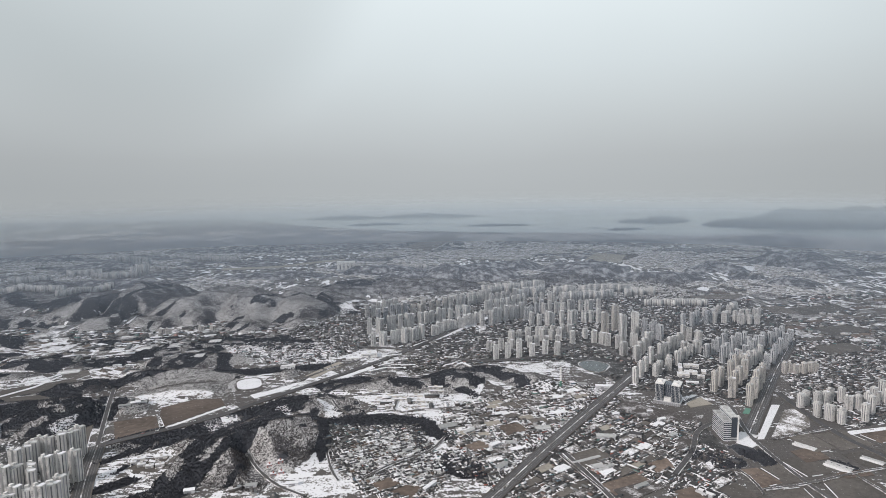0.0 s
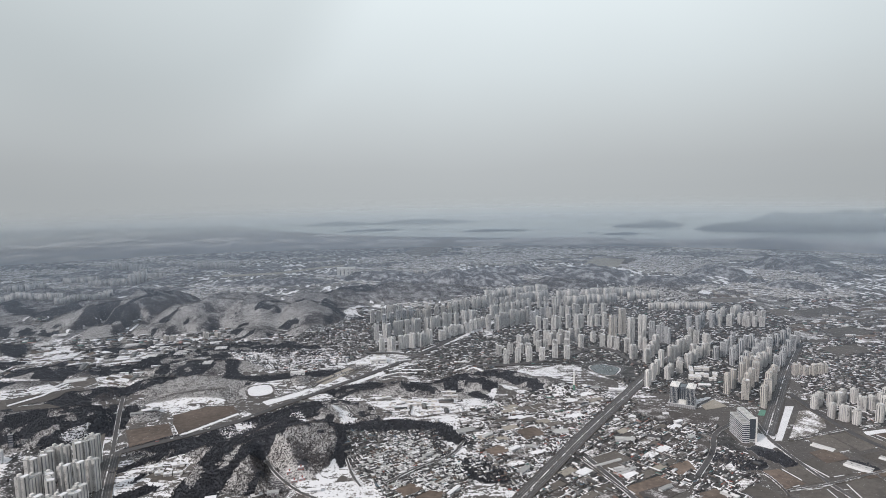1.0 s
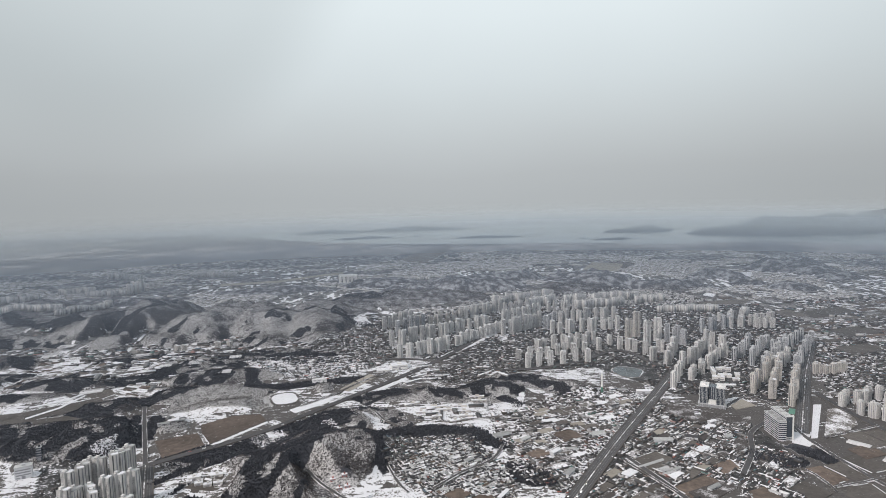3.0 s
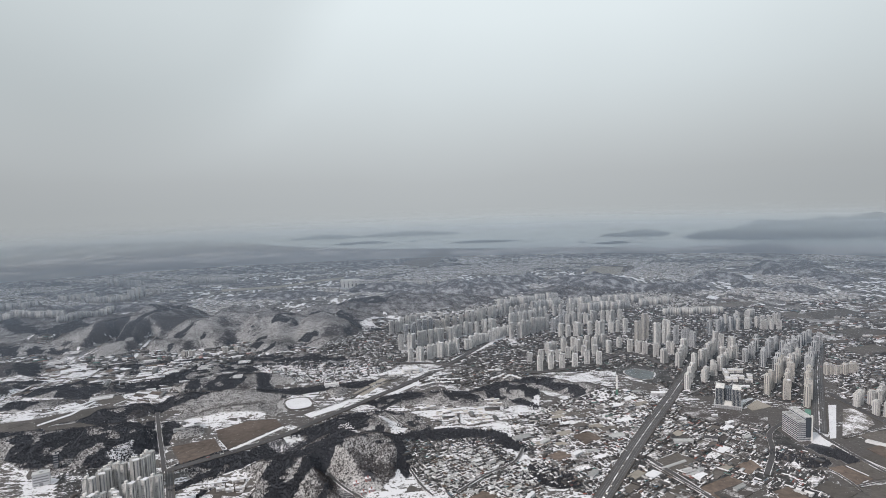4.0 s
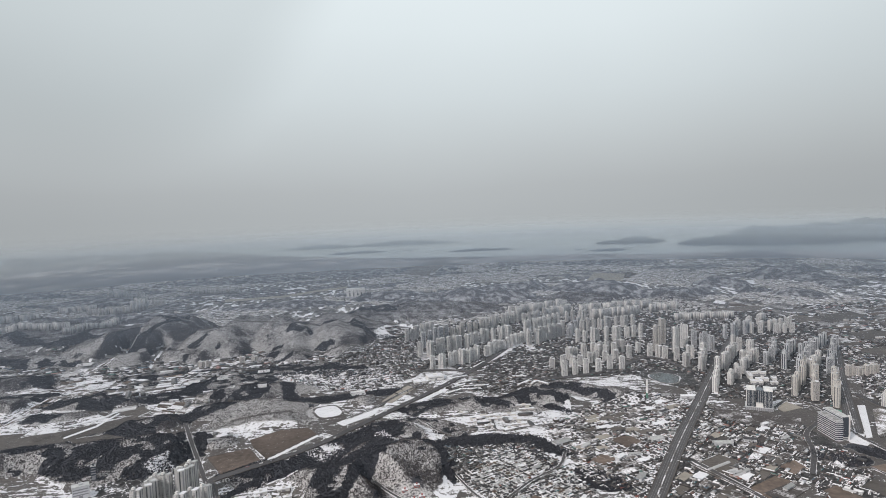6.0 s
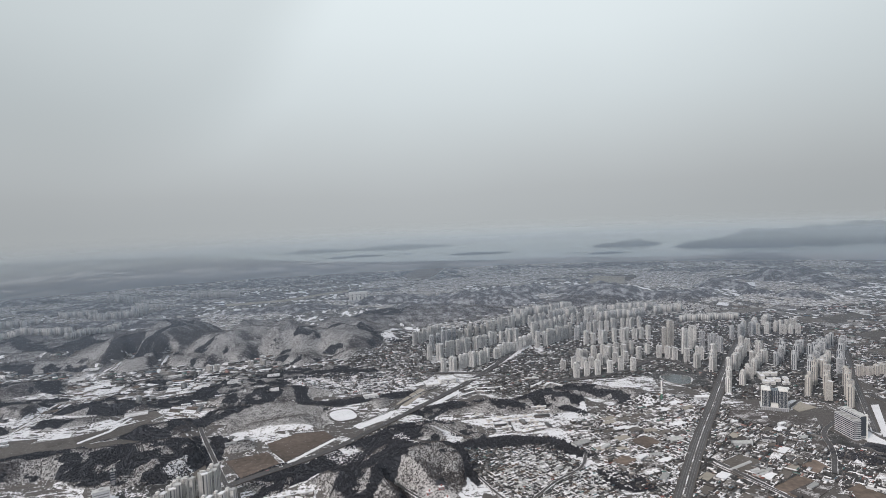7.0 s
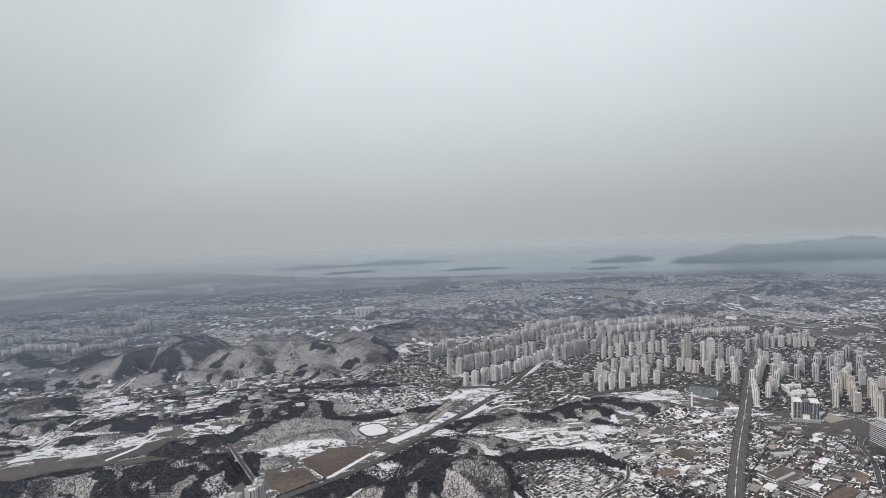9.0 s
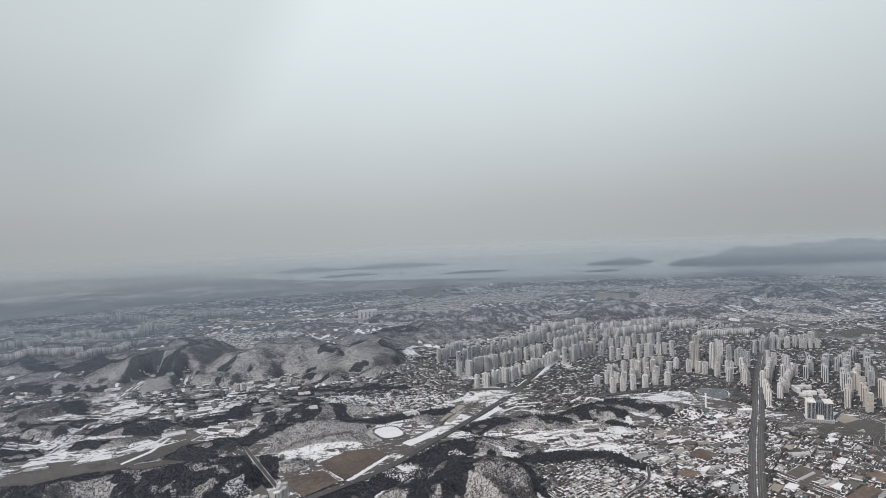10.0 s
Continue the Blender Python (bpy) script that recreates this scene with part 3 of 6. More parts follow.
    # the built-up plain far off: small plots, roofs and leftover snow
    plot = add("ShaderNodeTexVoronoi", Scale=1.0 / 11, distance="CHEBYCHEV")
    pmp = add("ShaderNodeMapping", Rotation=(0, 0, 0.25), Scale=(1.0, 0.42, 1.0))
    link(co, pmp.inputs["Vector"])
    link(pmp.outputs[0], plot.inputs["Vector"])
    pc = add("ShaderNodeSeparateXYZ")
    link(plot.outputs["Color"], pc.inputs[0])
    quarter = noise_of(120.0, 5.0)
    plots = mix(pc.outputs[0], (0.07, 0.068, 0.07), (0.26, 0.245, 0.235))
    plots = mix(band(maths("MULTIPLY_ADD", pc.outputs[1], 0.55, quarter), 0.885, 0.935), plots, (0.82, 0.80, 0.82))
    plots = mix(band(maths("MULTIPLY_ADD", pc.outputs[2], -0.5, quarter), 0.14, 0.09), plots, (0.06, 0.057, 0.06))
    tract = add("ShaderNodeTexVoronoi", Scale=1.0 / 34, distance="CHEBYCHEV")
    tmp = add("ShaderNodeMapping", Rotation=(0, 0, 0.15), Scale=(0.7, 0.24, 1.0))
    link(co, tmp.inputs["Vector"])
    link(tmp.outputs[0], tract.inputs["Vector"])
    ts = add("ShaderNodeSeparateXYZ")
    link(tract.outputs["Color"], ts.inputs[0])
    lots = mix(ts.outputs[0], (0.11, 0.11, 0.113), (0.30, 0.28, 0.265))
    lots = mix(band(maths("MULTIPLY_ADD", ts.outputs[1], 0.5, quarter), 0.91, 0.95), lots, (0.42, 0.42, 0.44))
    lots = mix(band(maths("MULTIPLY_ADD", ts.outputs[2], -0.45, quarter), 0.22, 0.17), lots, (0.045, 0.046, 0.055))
    farm = mix(plain, farm, mix(band(maths("MULTIPLY", dry_far, -1.0), 0.46, 0.62), plots, lots))
    # town ground: asphalt, yards and trodden snow
    yard = mix(band(mid, 0.38, 0.62), (0.022, 0.0215, 0.023), (0.078, 0.075, 0.075))
    thaw = maths("ADD", maths("ADD", maths("MULTIPLY", mid, 0.5), fine), maths("MULTIPLY", snow, 0.3))
    yard = mix(band(thaw, 0.82, 0.86), yard, SNOW)
    # bare wood: snow between stems, shade of flanks turned from the sun painted in
    stem = maths("ADD", maths("MULTIPLY", noise_of(2.6, 3.0), 2.2), maths("SUBTRACT", maths("MULTIPLY", mid, 0.9), 1.14))
    clean = maths("ADD", maths("MULTIPLY_ADD", flank_dark, -1.0, stem), maths("MULTIPLY", maths("SUBTRACT", big, 0.5), 0.5))
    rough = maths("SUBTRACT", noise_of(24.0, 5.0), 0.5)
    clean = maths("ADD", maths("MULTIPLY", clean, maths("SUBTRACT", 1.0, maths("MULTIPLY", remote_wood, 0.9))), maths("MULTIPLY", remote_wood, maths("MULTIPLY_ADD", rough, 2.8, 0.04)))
    # remote woods: dark tones paler and light tones greyer with distance
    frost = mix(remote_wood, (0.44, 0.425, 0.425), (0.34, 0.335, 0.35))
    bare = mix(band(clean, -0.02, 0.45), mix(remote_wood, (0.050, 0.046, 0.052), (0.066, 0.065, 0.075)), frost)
    firs = mix(band(fine, 0.40, 0.70), (0.028, 0.030, 0.039), (0.050, 0.050, 0.059))
    wooded = mix(band(maths("ADD", ever, maths("MULTIPLY", maths("SUBTRACT", fine, 0.5), 0.6)), 0.4, 0.6), bare, firs)
    col = mix(band(maths("ADD", town, maths("SUBTRACT", mid, 0.5)), 0.4, 0.6), farm, yard)
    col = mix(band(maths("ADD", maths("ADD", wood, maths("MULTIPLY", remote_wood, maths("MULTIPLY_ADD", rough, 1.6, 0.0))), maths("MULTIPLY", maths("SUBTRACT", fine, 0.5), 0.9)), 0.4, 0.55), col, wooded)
    drift = mix(band(maths("ADD", fine, maths("ADD", maths("MULTIPLY", mid, 0.6), maths("MULTIPLY", strip.outputs[0], 0.5))), 0.92, 1.02), mix(band(mid, 0.45, 0.6), (0.13, 0.115, 0.105), (0.06, 0.055, 0.055)), SNOW)
    col = mix(band(maths("ADD", snow, maths("MULTIPLY", maths("SUBTRACT", fine, 0.5), 0.8)), 0.4, 0.55), col, drift)
    link(col, bsdf.inputs["Base Color"])
    bump = add("ShaderNodeBump", Strength=0.6, Distance=1.2)
    link(fine, bump.inputs["Height"])
    link(bump.outputs[0], bsdf.inputs["Normal"])
    link(bsdf.outputs[0], out.inputs[0])
    return m


def haze_material(name, steps):
    """Flat sheet standing in for winter haze: clear overhead, thick towards the sea."""
    m, add, link, out = material(name)
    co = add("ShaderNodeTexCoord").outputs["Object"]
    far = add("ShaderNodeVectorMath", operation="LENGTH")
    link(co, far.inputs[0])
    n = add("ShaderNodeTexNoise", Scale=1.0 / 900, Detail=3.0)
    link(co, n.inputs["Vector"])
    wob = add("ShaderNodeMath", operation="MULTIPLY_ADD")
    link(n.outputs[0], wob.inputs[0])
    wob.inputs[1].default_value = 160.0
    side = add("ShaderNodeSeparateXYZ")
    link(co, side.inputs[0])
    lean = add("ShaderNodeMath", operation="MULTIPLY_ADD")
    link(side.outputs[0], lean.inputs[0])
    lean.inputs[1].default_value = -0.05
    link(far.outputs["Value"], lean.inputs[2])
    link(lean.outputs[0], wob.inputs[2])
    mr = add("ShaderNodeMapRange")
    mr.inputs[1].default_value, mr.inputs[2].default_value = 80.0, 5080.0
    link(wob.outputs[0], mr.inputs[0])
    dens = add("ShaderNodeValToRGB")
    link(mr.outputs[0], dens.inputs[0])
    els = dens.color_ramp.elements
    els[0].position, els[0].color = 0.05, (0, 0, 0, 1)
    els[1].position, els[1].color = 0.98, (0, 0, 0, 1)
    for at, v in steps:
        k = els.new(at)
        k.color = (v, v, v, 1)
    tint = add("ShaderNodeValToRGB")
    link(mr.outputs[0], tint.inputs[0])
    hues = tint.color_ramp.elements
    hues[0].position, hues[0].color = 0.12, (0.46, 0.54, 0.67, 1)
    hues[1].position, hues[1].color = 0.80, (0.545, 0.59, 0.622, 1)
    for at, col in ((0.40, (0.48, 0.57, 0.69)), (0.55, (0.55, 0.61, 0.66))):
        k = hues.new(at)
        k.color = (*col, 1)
    # brightness put into the tint: dimmer to the west, lighter to the east
    side_tone = add("ShaderNodeMapRange", interpolation_type="SMOOTHSTEP")
    side_tone.inputs[1].default_value, side_tone.inputs[2].default_value, side_tone.inputs[3].default_value, side_tone.inputs[4].default_value = -1900.0, 300.0, 0.87, 1.07
    link(side.outputs[0], side_tone.inputs[0])
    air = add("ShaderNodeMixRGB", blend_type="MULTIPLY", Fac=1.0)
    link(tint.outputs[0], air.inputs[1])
    link(side_tone.outputs[0], air.inputs[2])
    lit, thru = add("ShaderNodeBsdfDiffuse"), add("ShaderNodeBsdfTranslucent")
    link(air.outputs[0], lit.inputs[0])
    link(air.outputs[0], thru.inputs[0])
    body = add("ShaderNodeMixShader", Fac=0.45)
    link(lit.outputs[0], body.inputs[1])
    link(thru.outputs[0], body.inputs[2])
    clear = add("ShaderNodeBsdfTransparent")
    mixs = add("ShaderNodeMixShader")
    link(dens.outputs[0], mixs.inputs[0])
    link(clear.outputs[0], mixs.inputs[1])
    link(body.outputs[0], mixs.inputs[2])
    link(mixs.outputs[0], out.inputs[0])
    return m


def glass_material(name, colour, rough=0.12):
    m, add, link, out = material(name)
    bsdf = add("ShaderNodeBsdfPrincipled", Roughness=rough, Metallic=0.0)
    pick = add("ShaderNodeNewGeometry").outputs["Random Per Island"]
    tone = add("ShaderNodeMixRGB", Color1=(*[c * 0.5 for c in colour], 1), Color2=(*[min(1, c * 1.7) for c in colour], 1))
    link(pick, tone.inputs[0])
    link(tone.outputs[0], bsdf.inputs["Base Color"])
    link(bsdf.outputs[0], out.inputs[0])
    return m


def water_material():
    m, add, link, out = material("grey_water")
    bsdf = add("ShaderNodeBsdfPrincipled", Roughness=0.28)
    bsdf.inputs["Base Color"].default_value = (0.20, 0.225, 0.22, 1)
    co = add("ShaderNodeTexCoord").outputs["Object"]
    n = add("ShaderNodeTexNoise", Scale=0.12, Detail=4.0)
    link(co, n.inputs["Vector"])
    bump = add("ShaderNodeBump", Strength=0.25, Distance=0.4)
    link(n.outputs[0], bump.inputs["Height"])
    link(bump.outputs[0], bsdf.inputs["Normal"])
    link(bsdf.outputs[0], out.inputs[0])
    return m


M_LAND, M_WATER = ground_material(), water_material()
M_HAZE = haze_material("low_haze_sheet", ((0.114, 0.02), (0.16, 0.07), (0.23, 0.17), (0.343, 0.33), (0.458, 0.50), (0.51, 0.60), (0.57, 0.72), (0.66, 0.68), (0.76, 0.52), (0.87, 0.26)))
M_VEIL = haze_material("high_haze_sheet", ((0.34, 0.0), (0.42, 0.14), (0.50, 0.34), (0.60, 0.36), (0.74, 0.22), (0.88, 0.08)))
M_ASPHALT = paint("worn_asphalt", (0.074, 0.070, 0.073), 0.85, 0.15, 0.8, 7)
M_SNOW = paint("settled_snow", (0.73, 0.72, 0.75), 0.7, 0.05, 0.25, 3)
M_BROWN = paint("bare_brown_soil", (0.128, 0.096, 0.079), 0.95, 0.3, 1.4, 7)
M_GREYSOIL = paint("stubble_field", (0.106, 0.093, 0.085), 0.95, 0.28, 1.0, 5)
M_DARKROOF = paint("dark_tiles", (0.045, 0.043, 0.047), 0.7, 0.3, 0.4, 2)
M_POND = paint("pond_water", (0.045, 0.053, 0.054), 0.16, 0.05, 0.2, 20)
M_LANE = paint("worn_lane_paint", (0.24, 0.235, 0.235), 0.8, 0.1, 0.5, 2)
M_FILM = paint("dusty_film", (0.52, 0.51, 0.52), 0.5, 0.3, 0.4, 2)
M_PATCHY = patchy("thin_snow_on_stubble", (0.12, 0.105, 0.095), (0.78, 0.76, 0.79))
M_MUD = patchy("trampled_mud", (0.062, 0.053, 0.051), (0.5, 0.48, 0.49), (0.585, 0.68))
M_TAN = paint("sandy_lot", (0.30, 0.27, 0.235), 0.95, 0.1, 0.5, 6)
M_WALL = paint("pale_render", (0.62, 0.60, 0.59), 0.8, 0.12, 0.25, 4)
M_WALL_BEIGE = paint("beige_render", (0.56, 0.525, 0.495), 0.8, 0.12, 0.25, 4)
M_WALL_GREY = paint("grey_render", (0.52, 0.52, 0.54), 0.8, 0.12, 0.25, 4)
M_WALL_WHITE = paint("white_panel", (0.72, 0.70, 0.69), 0.6, 0.05, 0.2, 4)
M_ROOFSLAB = paint("roof_slab", (0.42, 0.42, 0.42), 0.9, 0.3, 0.6, 4)
M_GLASS = glass_material("window_glass", (0.22, 0.217, 0.232))
M_GLASS_BLUE = glass_material("blue_glass", (0.05, 0.058, 0.072))
M_BARE = islands("bare_branches", [(0, (0.062, 0.056, 0.061)), (0.35, (0.082, 0.073, 0.076)), (0.7, (0.112, 0.099, 0.098)), (0.93, (0.16, 0.142, 0.138))], 0.95)
# lit copy of the branch colours, for trees off the darkened flanks
M_TWIG = islands("lit_slope_twigs", [(0, (0.13, 0.12, 0.122)), (0.35, (0.19, 0.178, 0.177)), (0.75, (0.27, 0.255, 0.25))], 0.95)
M_FIR = islands("evergreen_needles", [(0, (0.034, 0.036, 0.047)), (0.4, (0.045, 0.046, 0.057)), (0.8, (0.053, 0.053, 0.063))], 0.9)
ROOF_STOPS = [(0, (0.80, 0.78, 0.81)), (0.21, (0.40, 0.39, 0.40)), (0.33, (0.17, 0.17, 0.172)), (0.56, (0.078, 0.078, 0.082)), (0.78, (0.05, 0.05, 0.055)),
              (0.91, (0.15, 0.10, 0.085)), (0.945, (0.11, 0.15, 0.19)), (0.97, (0.10, 0.18, 0.165)), (0.987, (0.34, 0.20, 0.18))]
M_ROOFS = islands("mixed_roofs", ROOF_STOPS, 0.7)
M_HOUSEWALL = islands("mixed_house_walls", [(0, (0.12, 0.108, 0.105)), (0.35, (0.24, 0.225, 0.22)), (0.6, (0.08, 0.07, 0.066)), (0.88, (0.45, 0.43, 0.42))], 0.85)
# far houses: copies of the wall and roof colours, brightened in place of light
M_PALEWALL = islands("brightened_far_walls", [(0, (0.26, 0.25, 0.245)), (0.4, (0.42, 0.40, 0.39)), (0.75, (0.60, 0.58, 0.57))], 0.85)
M_PALEROOF = islands("brightened_snowy_roofs", [(0, (0.78, 0.76, 0.79)), (0.42, (0.42, 0.41, 0.42)), (0.66, (0.20, 0.195, 0.20)), (0.86, (0.10, 0.10, 0.105))], 0.7)
M_RED = paint("red_trim", (0.30, 0.085, 0.075), 0.6)
M_BLUE = paint("blue_roof_sheet", (0.16, 0.22, 0.28), 0.45, 0.1, 0.2)
M_GREEN = paint("green_court", (0.10, 0.22, 0.17), 0.8, 0.1, 0.3)
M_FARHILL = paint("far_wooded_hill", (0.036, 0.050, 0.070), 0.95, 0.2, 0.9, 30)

# ---- mesh helpers ----
BOX_F = [(0, 3, 2, 1), (4, 5, 6, 7), (0, 1, 5, 4), (1, 2, 6, 5), (2, 3, 7, 6), (3, 0, 4, 7)]


class Shape:
    """Collects vertices and faces for one mesh."""

    def __init__(self):
        self.v, self.f, self.m = [], [], []

    def box(self, x0, x1, y0, y1, z0, z1, mat=0):
        k = len(self.v)
        self.v += [(x0, y0, z0), (x1, y0, z0), (x1, y1, z0), (x0, y1, z0), (x0, y0, z1), (x1, y0, z1), (x1, y1, z1), (x0, y1, z1)]
        self.f += [tuple(k + i for i in q) for q in BOX_F]
        self.m += [mat] * 6
        return self

    def prism(self, poly, z0, z1, mat=0, top=None):
        k, n = len(self.v), len(poly)
        self.v += [(x, y, z0) for x, y in poly] + [(x, y, z1) for x, y in (top or poly)]
        self.f += [tuple(range(k + n - 1, k - 1, -1)), tuple(range(k + n, k + 2 * n))]
        self.f += [(k + i, k + (i + 1) % n, k + n + (i + 1) % n, k + n + i) for i in range(n)]
        self.m += [mat] * (n + 2)
        return self

    def gable(self, w, d, z0, z1, lip=0.4, mat=0):
        k = len(self.v)
        w, d = w / 2 + lip, d / 2 + lip
        self.v += [(-w, -d, z0), (w, -d, z0), (w, d, z0), (-w, d, z0), (-w, 0, z1), (w, 0, z1)]
        self.f += [tuple(k + i for i in q) for q in ((0, 1, 5, 4), (2, 3, 4, 5), (1, 2, 5), (3, 0, 4), (3, 2, 1, 0))]
        self.m += [mat] * 5
        return self

    def mesh(self, name, *mats):
        me = bpy.data.meshes.new(name)
        me.from_pydata(self.v, [], self.f)
        for mm in mats:
            me.materials.append(mm)
        if len(mats) > 1:
            me.polygons.foreach_set("material_index", self.m)
        me.update()
        return me


def part(name, data, parent, label="", at=None):
    ob = new(name, data)
    ob.parent = parent
    if at is not None:
        ob.matrix_basis = at
    return tagged(ob, label) if label else ob


def thing(name, m, label, category, group="", kind=""):
    ob = new(name)
    ob.empty_display_size = 1
    ob.matrix_basis = m
    return tagged(ob, label, category, group, kind)


def scatter(name, shape, xyz, turn, size, mats, label, category):
    """One mesh of many copies of a small shape; what nobody could count."""
    v, n = np.array(shape.v, float), len(xyz)
    c, s = np.cos(turn)[:, None], np.sin(turn)[:, None]
    size = np.asarray(size, float)
    sx, sy, sz = (size[:, i][:, None] for i in range(3))
    px, py, pz = v[:, 0][None] * sx, v[:, 1][None] * sy, v[:, 2][None] * sz
    out = np.stack([px * c - py * s + xyz[:, 0:1], px * s + py * c + xyz[:, 1:2], pz + xyz[:, 2:3]], -1).reshape(-1, 3)
    counts = np.array([len(q) for q in shape.f])
    flat = np.concatenate([np.array(q) for q in shape.f])
    loops = (flat[None] + (np.arange(n) * len(v))[:, None]).ravel()
    totals = np.tile(counts, n)
    starts = np.concatenate([[0], np.cumsum(totals)[:-1]])
    me = bpy.data.meshes.new(name)
    me.vertices.add(len(out))
    me.vertices.foreach_set("co", out.ravel())
    me.loops.add(len(loops))
    me.loops.foreach_set("vertex_index", loops)
    me.polygons.add(len(totals))
    me.polygons.foreach_set("loop_start", starts)
    me.polygons.foreach_set("loop_total", totals)
    for mm in mats:
        me.materials.append(mm)
    me.polygons.foreach_set("material_index", np.tile(np.array(shape.m), n))
    me.update(calc_edges=True)
    return tagged(new(name, me), label, category, kind="stuff")


def smooth_line(pts, step=12.0):
    """A line through the corners, rounded, in even steps."""
    p = [np.array(q, float) for q in pts]
    p = [2 * p[0] - p[1]] + p + [2 * p[-1] - p[-2]]
    out = []
    for i in range(1, len(p) - 2):
        n = max(2, int(np.linalg.norm(p[i + 1] - p[i]) / step))
        for k in range(n):
            t = k / n
            out.append(0.5 * (2 * p[i] + (p[i + 1] - p[i - 1]) * t + (2 * p[i - 1] - 5 * p[i] + 4 * p[i + 1] - p[i + 2]) * t * t
                              + (3 * p[i] - p[i - 1] - 3 * p[i + 1] + p[i + 2]) * t ** 3))
    return np.array(out + [p[-2]])


def ribbon(line, lo, hi, z, thick=0.3, clear=None):
    """A strip along a line between two offsets from it, draped over the land."""
    d = np.gradient(line, axis=0)
    d /= np.linalg.norm(d, axis=1)[:, None] + 1e-9
    side = np.stack([d[:, 1], -d[:, 0]], -1)
    a, b = line + side * lo, line + side * hi
    base = land(line[:, 0], line[:, 1]) if clear is None else clear
    s = Shape()
    for (ax, ay), (bx, by), g in zip(a, b, base):
        s.v += [(ax, ay, g + z), (bx, by, g + z), (ax, ay, g + z - thick), (bx, by, g + z - thick)]
    for i in range(len(line) - 1):
        k = 4 * i
        s.f += [(k, k + 1, k + 5, k + 4), (k + 2, k, k + 4, k + 6), (k + 1, k + 3, k + 7, k + 5)]
    s.m = [0] * len(s.f)
    return s


# ---- ground ----
def axis_steps(lo, fine_lo, fine_hi, hi, step, grow=1.06, most=160.0):
    mid = list(np.arange(fine_lo, fine_hi + step, step))
    up, x, d = [], mid[-1], step
    while x < hi:
        d = min(d * grow, most)
        x += d
        up.append(x)
    down, x, d = [], mid[0], step
    while x > lo:
        d = min(d * grow, most)
        x -= d
        down.append(x)
    return np.array(down[::-1] + mid + up)


def build_ground():
    xs, ys = axis_steps(-5400, -1000, 720, 5400, 4.8, 1.03, 70), axis_steps(-5400, 600, 1450, 5400, 4.4, 1.02, 50)
    X, Y = np.meshgrid(xs, ys)
    x, y = X.ravel(), Y.ravel()
    z = land(x, y)
    wood, ever, snow, town, flank_dark = cover(x, y)
    nx, ny = len(xs), len(ys)
    i = (np.arange(ny - 1)[:, None] * nx + np.arange(nx - 1)[None]).ravel()
    quads = np.stack([i, i + 1, i + nx + 1, i + nx], -1)
    me = bpy.data.meshes.new("ground")
    me.vertices.add(len(x))
    me.vertices.foreach_set("co", np.stack([x, y, z], -1).ravel())
    me.loops.add(quads.size)
    me.loops.foreach_set("vertex_index", quads.ravel())
    me.polygons.add(len(quads))
    me.polygons.foreach_set("loop_start", np.arange(len(quads)) * 4)
    me.polygons.foreach_set("loop_total", np.full(len(quads), 4))
    me.polygons.foreach_set("use_smooth", np.ones(len(quads), bool))
    me.update(calc_edges=True)
    # third channel: drier fields in the east, falling below zero with distance
    for name, cols in (("cover", (wood, ever, snow)), ("ground_tone", (town, flank_dark, np.clip((x - 230) / 120, 0, 1) * np.clip((1150 - y) / 200, 0, 1) - 0.45 * np.clip((y - 1150) / 1000, 0, 1) - 0.35 * np.clip((np.hypot(x + 160, y) - 2700) / 1300, 0, 1)))):
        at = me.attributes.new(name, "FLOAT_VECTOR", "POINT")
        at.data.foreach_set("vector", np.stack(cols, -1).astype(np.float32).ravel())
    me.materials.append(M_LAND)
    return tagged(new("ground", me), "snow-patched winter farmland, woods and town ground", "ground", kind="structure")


build_ground()

# the grey sea and the flat sheets added to stand in for haze over the land
sea = Shape()
sea.v = [(x, y, 0.8) for x, y in SEA_POLY]
sea.f, sea.m = [tuple(range(len(SEA_POLY)))[::-1]], [0]
tagged(new("water", sea.mesh("water", M_WATER)), "calm grey sea beyond the coastal plain", "sea", kind="structure")


def build_haze_sheet(height, mat, label):
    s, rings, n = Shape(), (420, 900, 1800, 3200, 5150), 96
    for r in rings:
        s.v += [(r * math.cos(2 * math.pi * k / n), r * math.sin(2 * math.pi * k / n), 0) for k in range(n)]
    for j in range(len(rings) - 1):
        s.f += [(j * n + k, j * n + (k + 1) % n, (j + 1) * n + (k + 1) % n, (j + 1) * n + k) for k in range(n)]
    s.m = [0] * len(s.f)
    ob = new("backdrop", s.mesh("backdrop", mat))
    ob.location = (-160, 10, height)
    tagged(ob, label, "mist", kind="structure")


build_haze_sheet(150, M_HAZE, "flat translucent sheet standing in for thin winter haze")
build_haze_sheet(200, M_VEIL, "second flat sheet standing in for haze towards the sea")


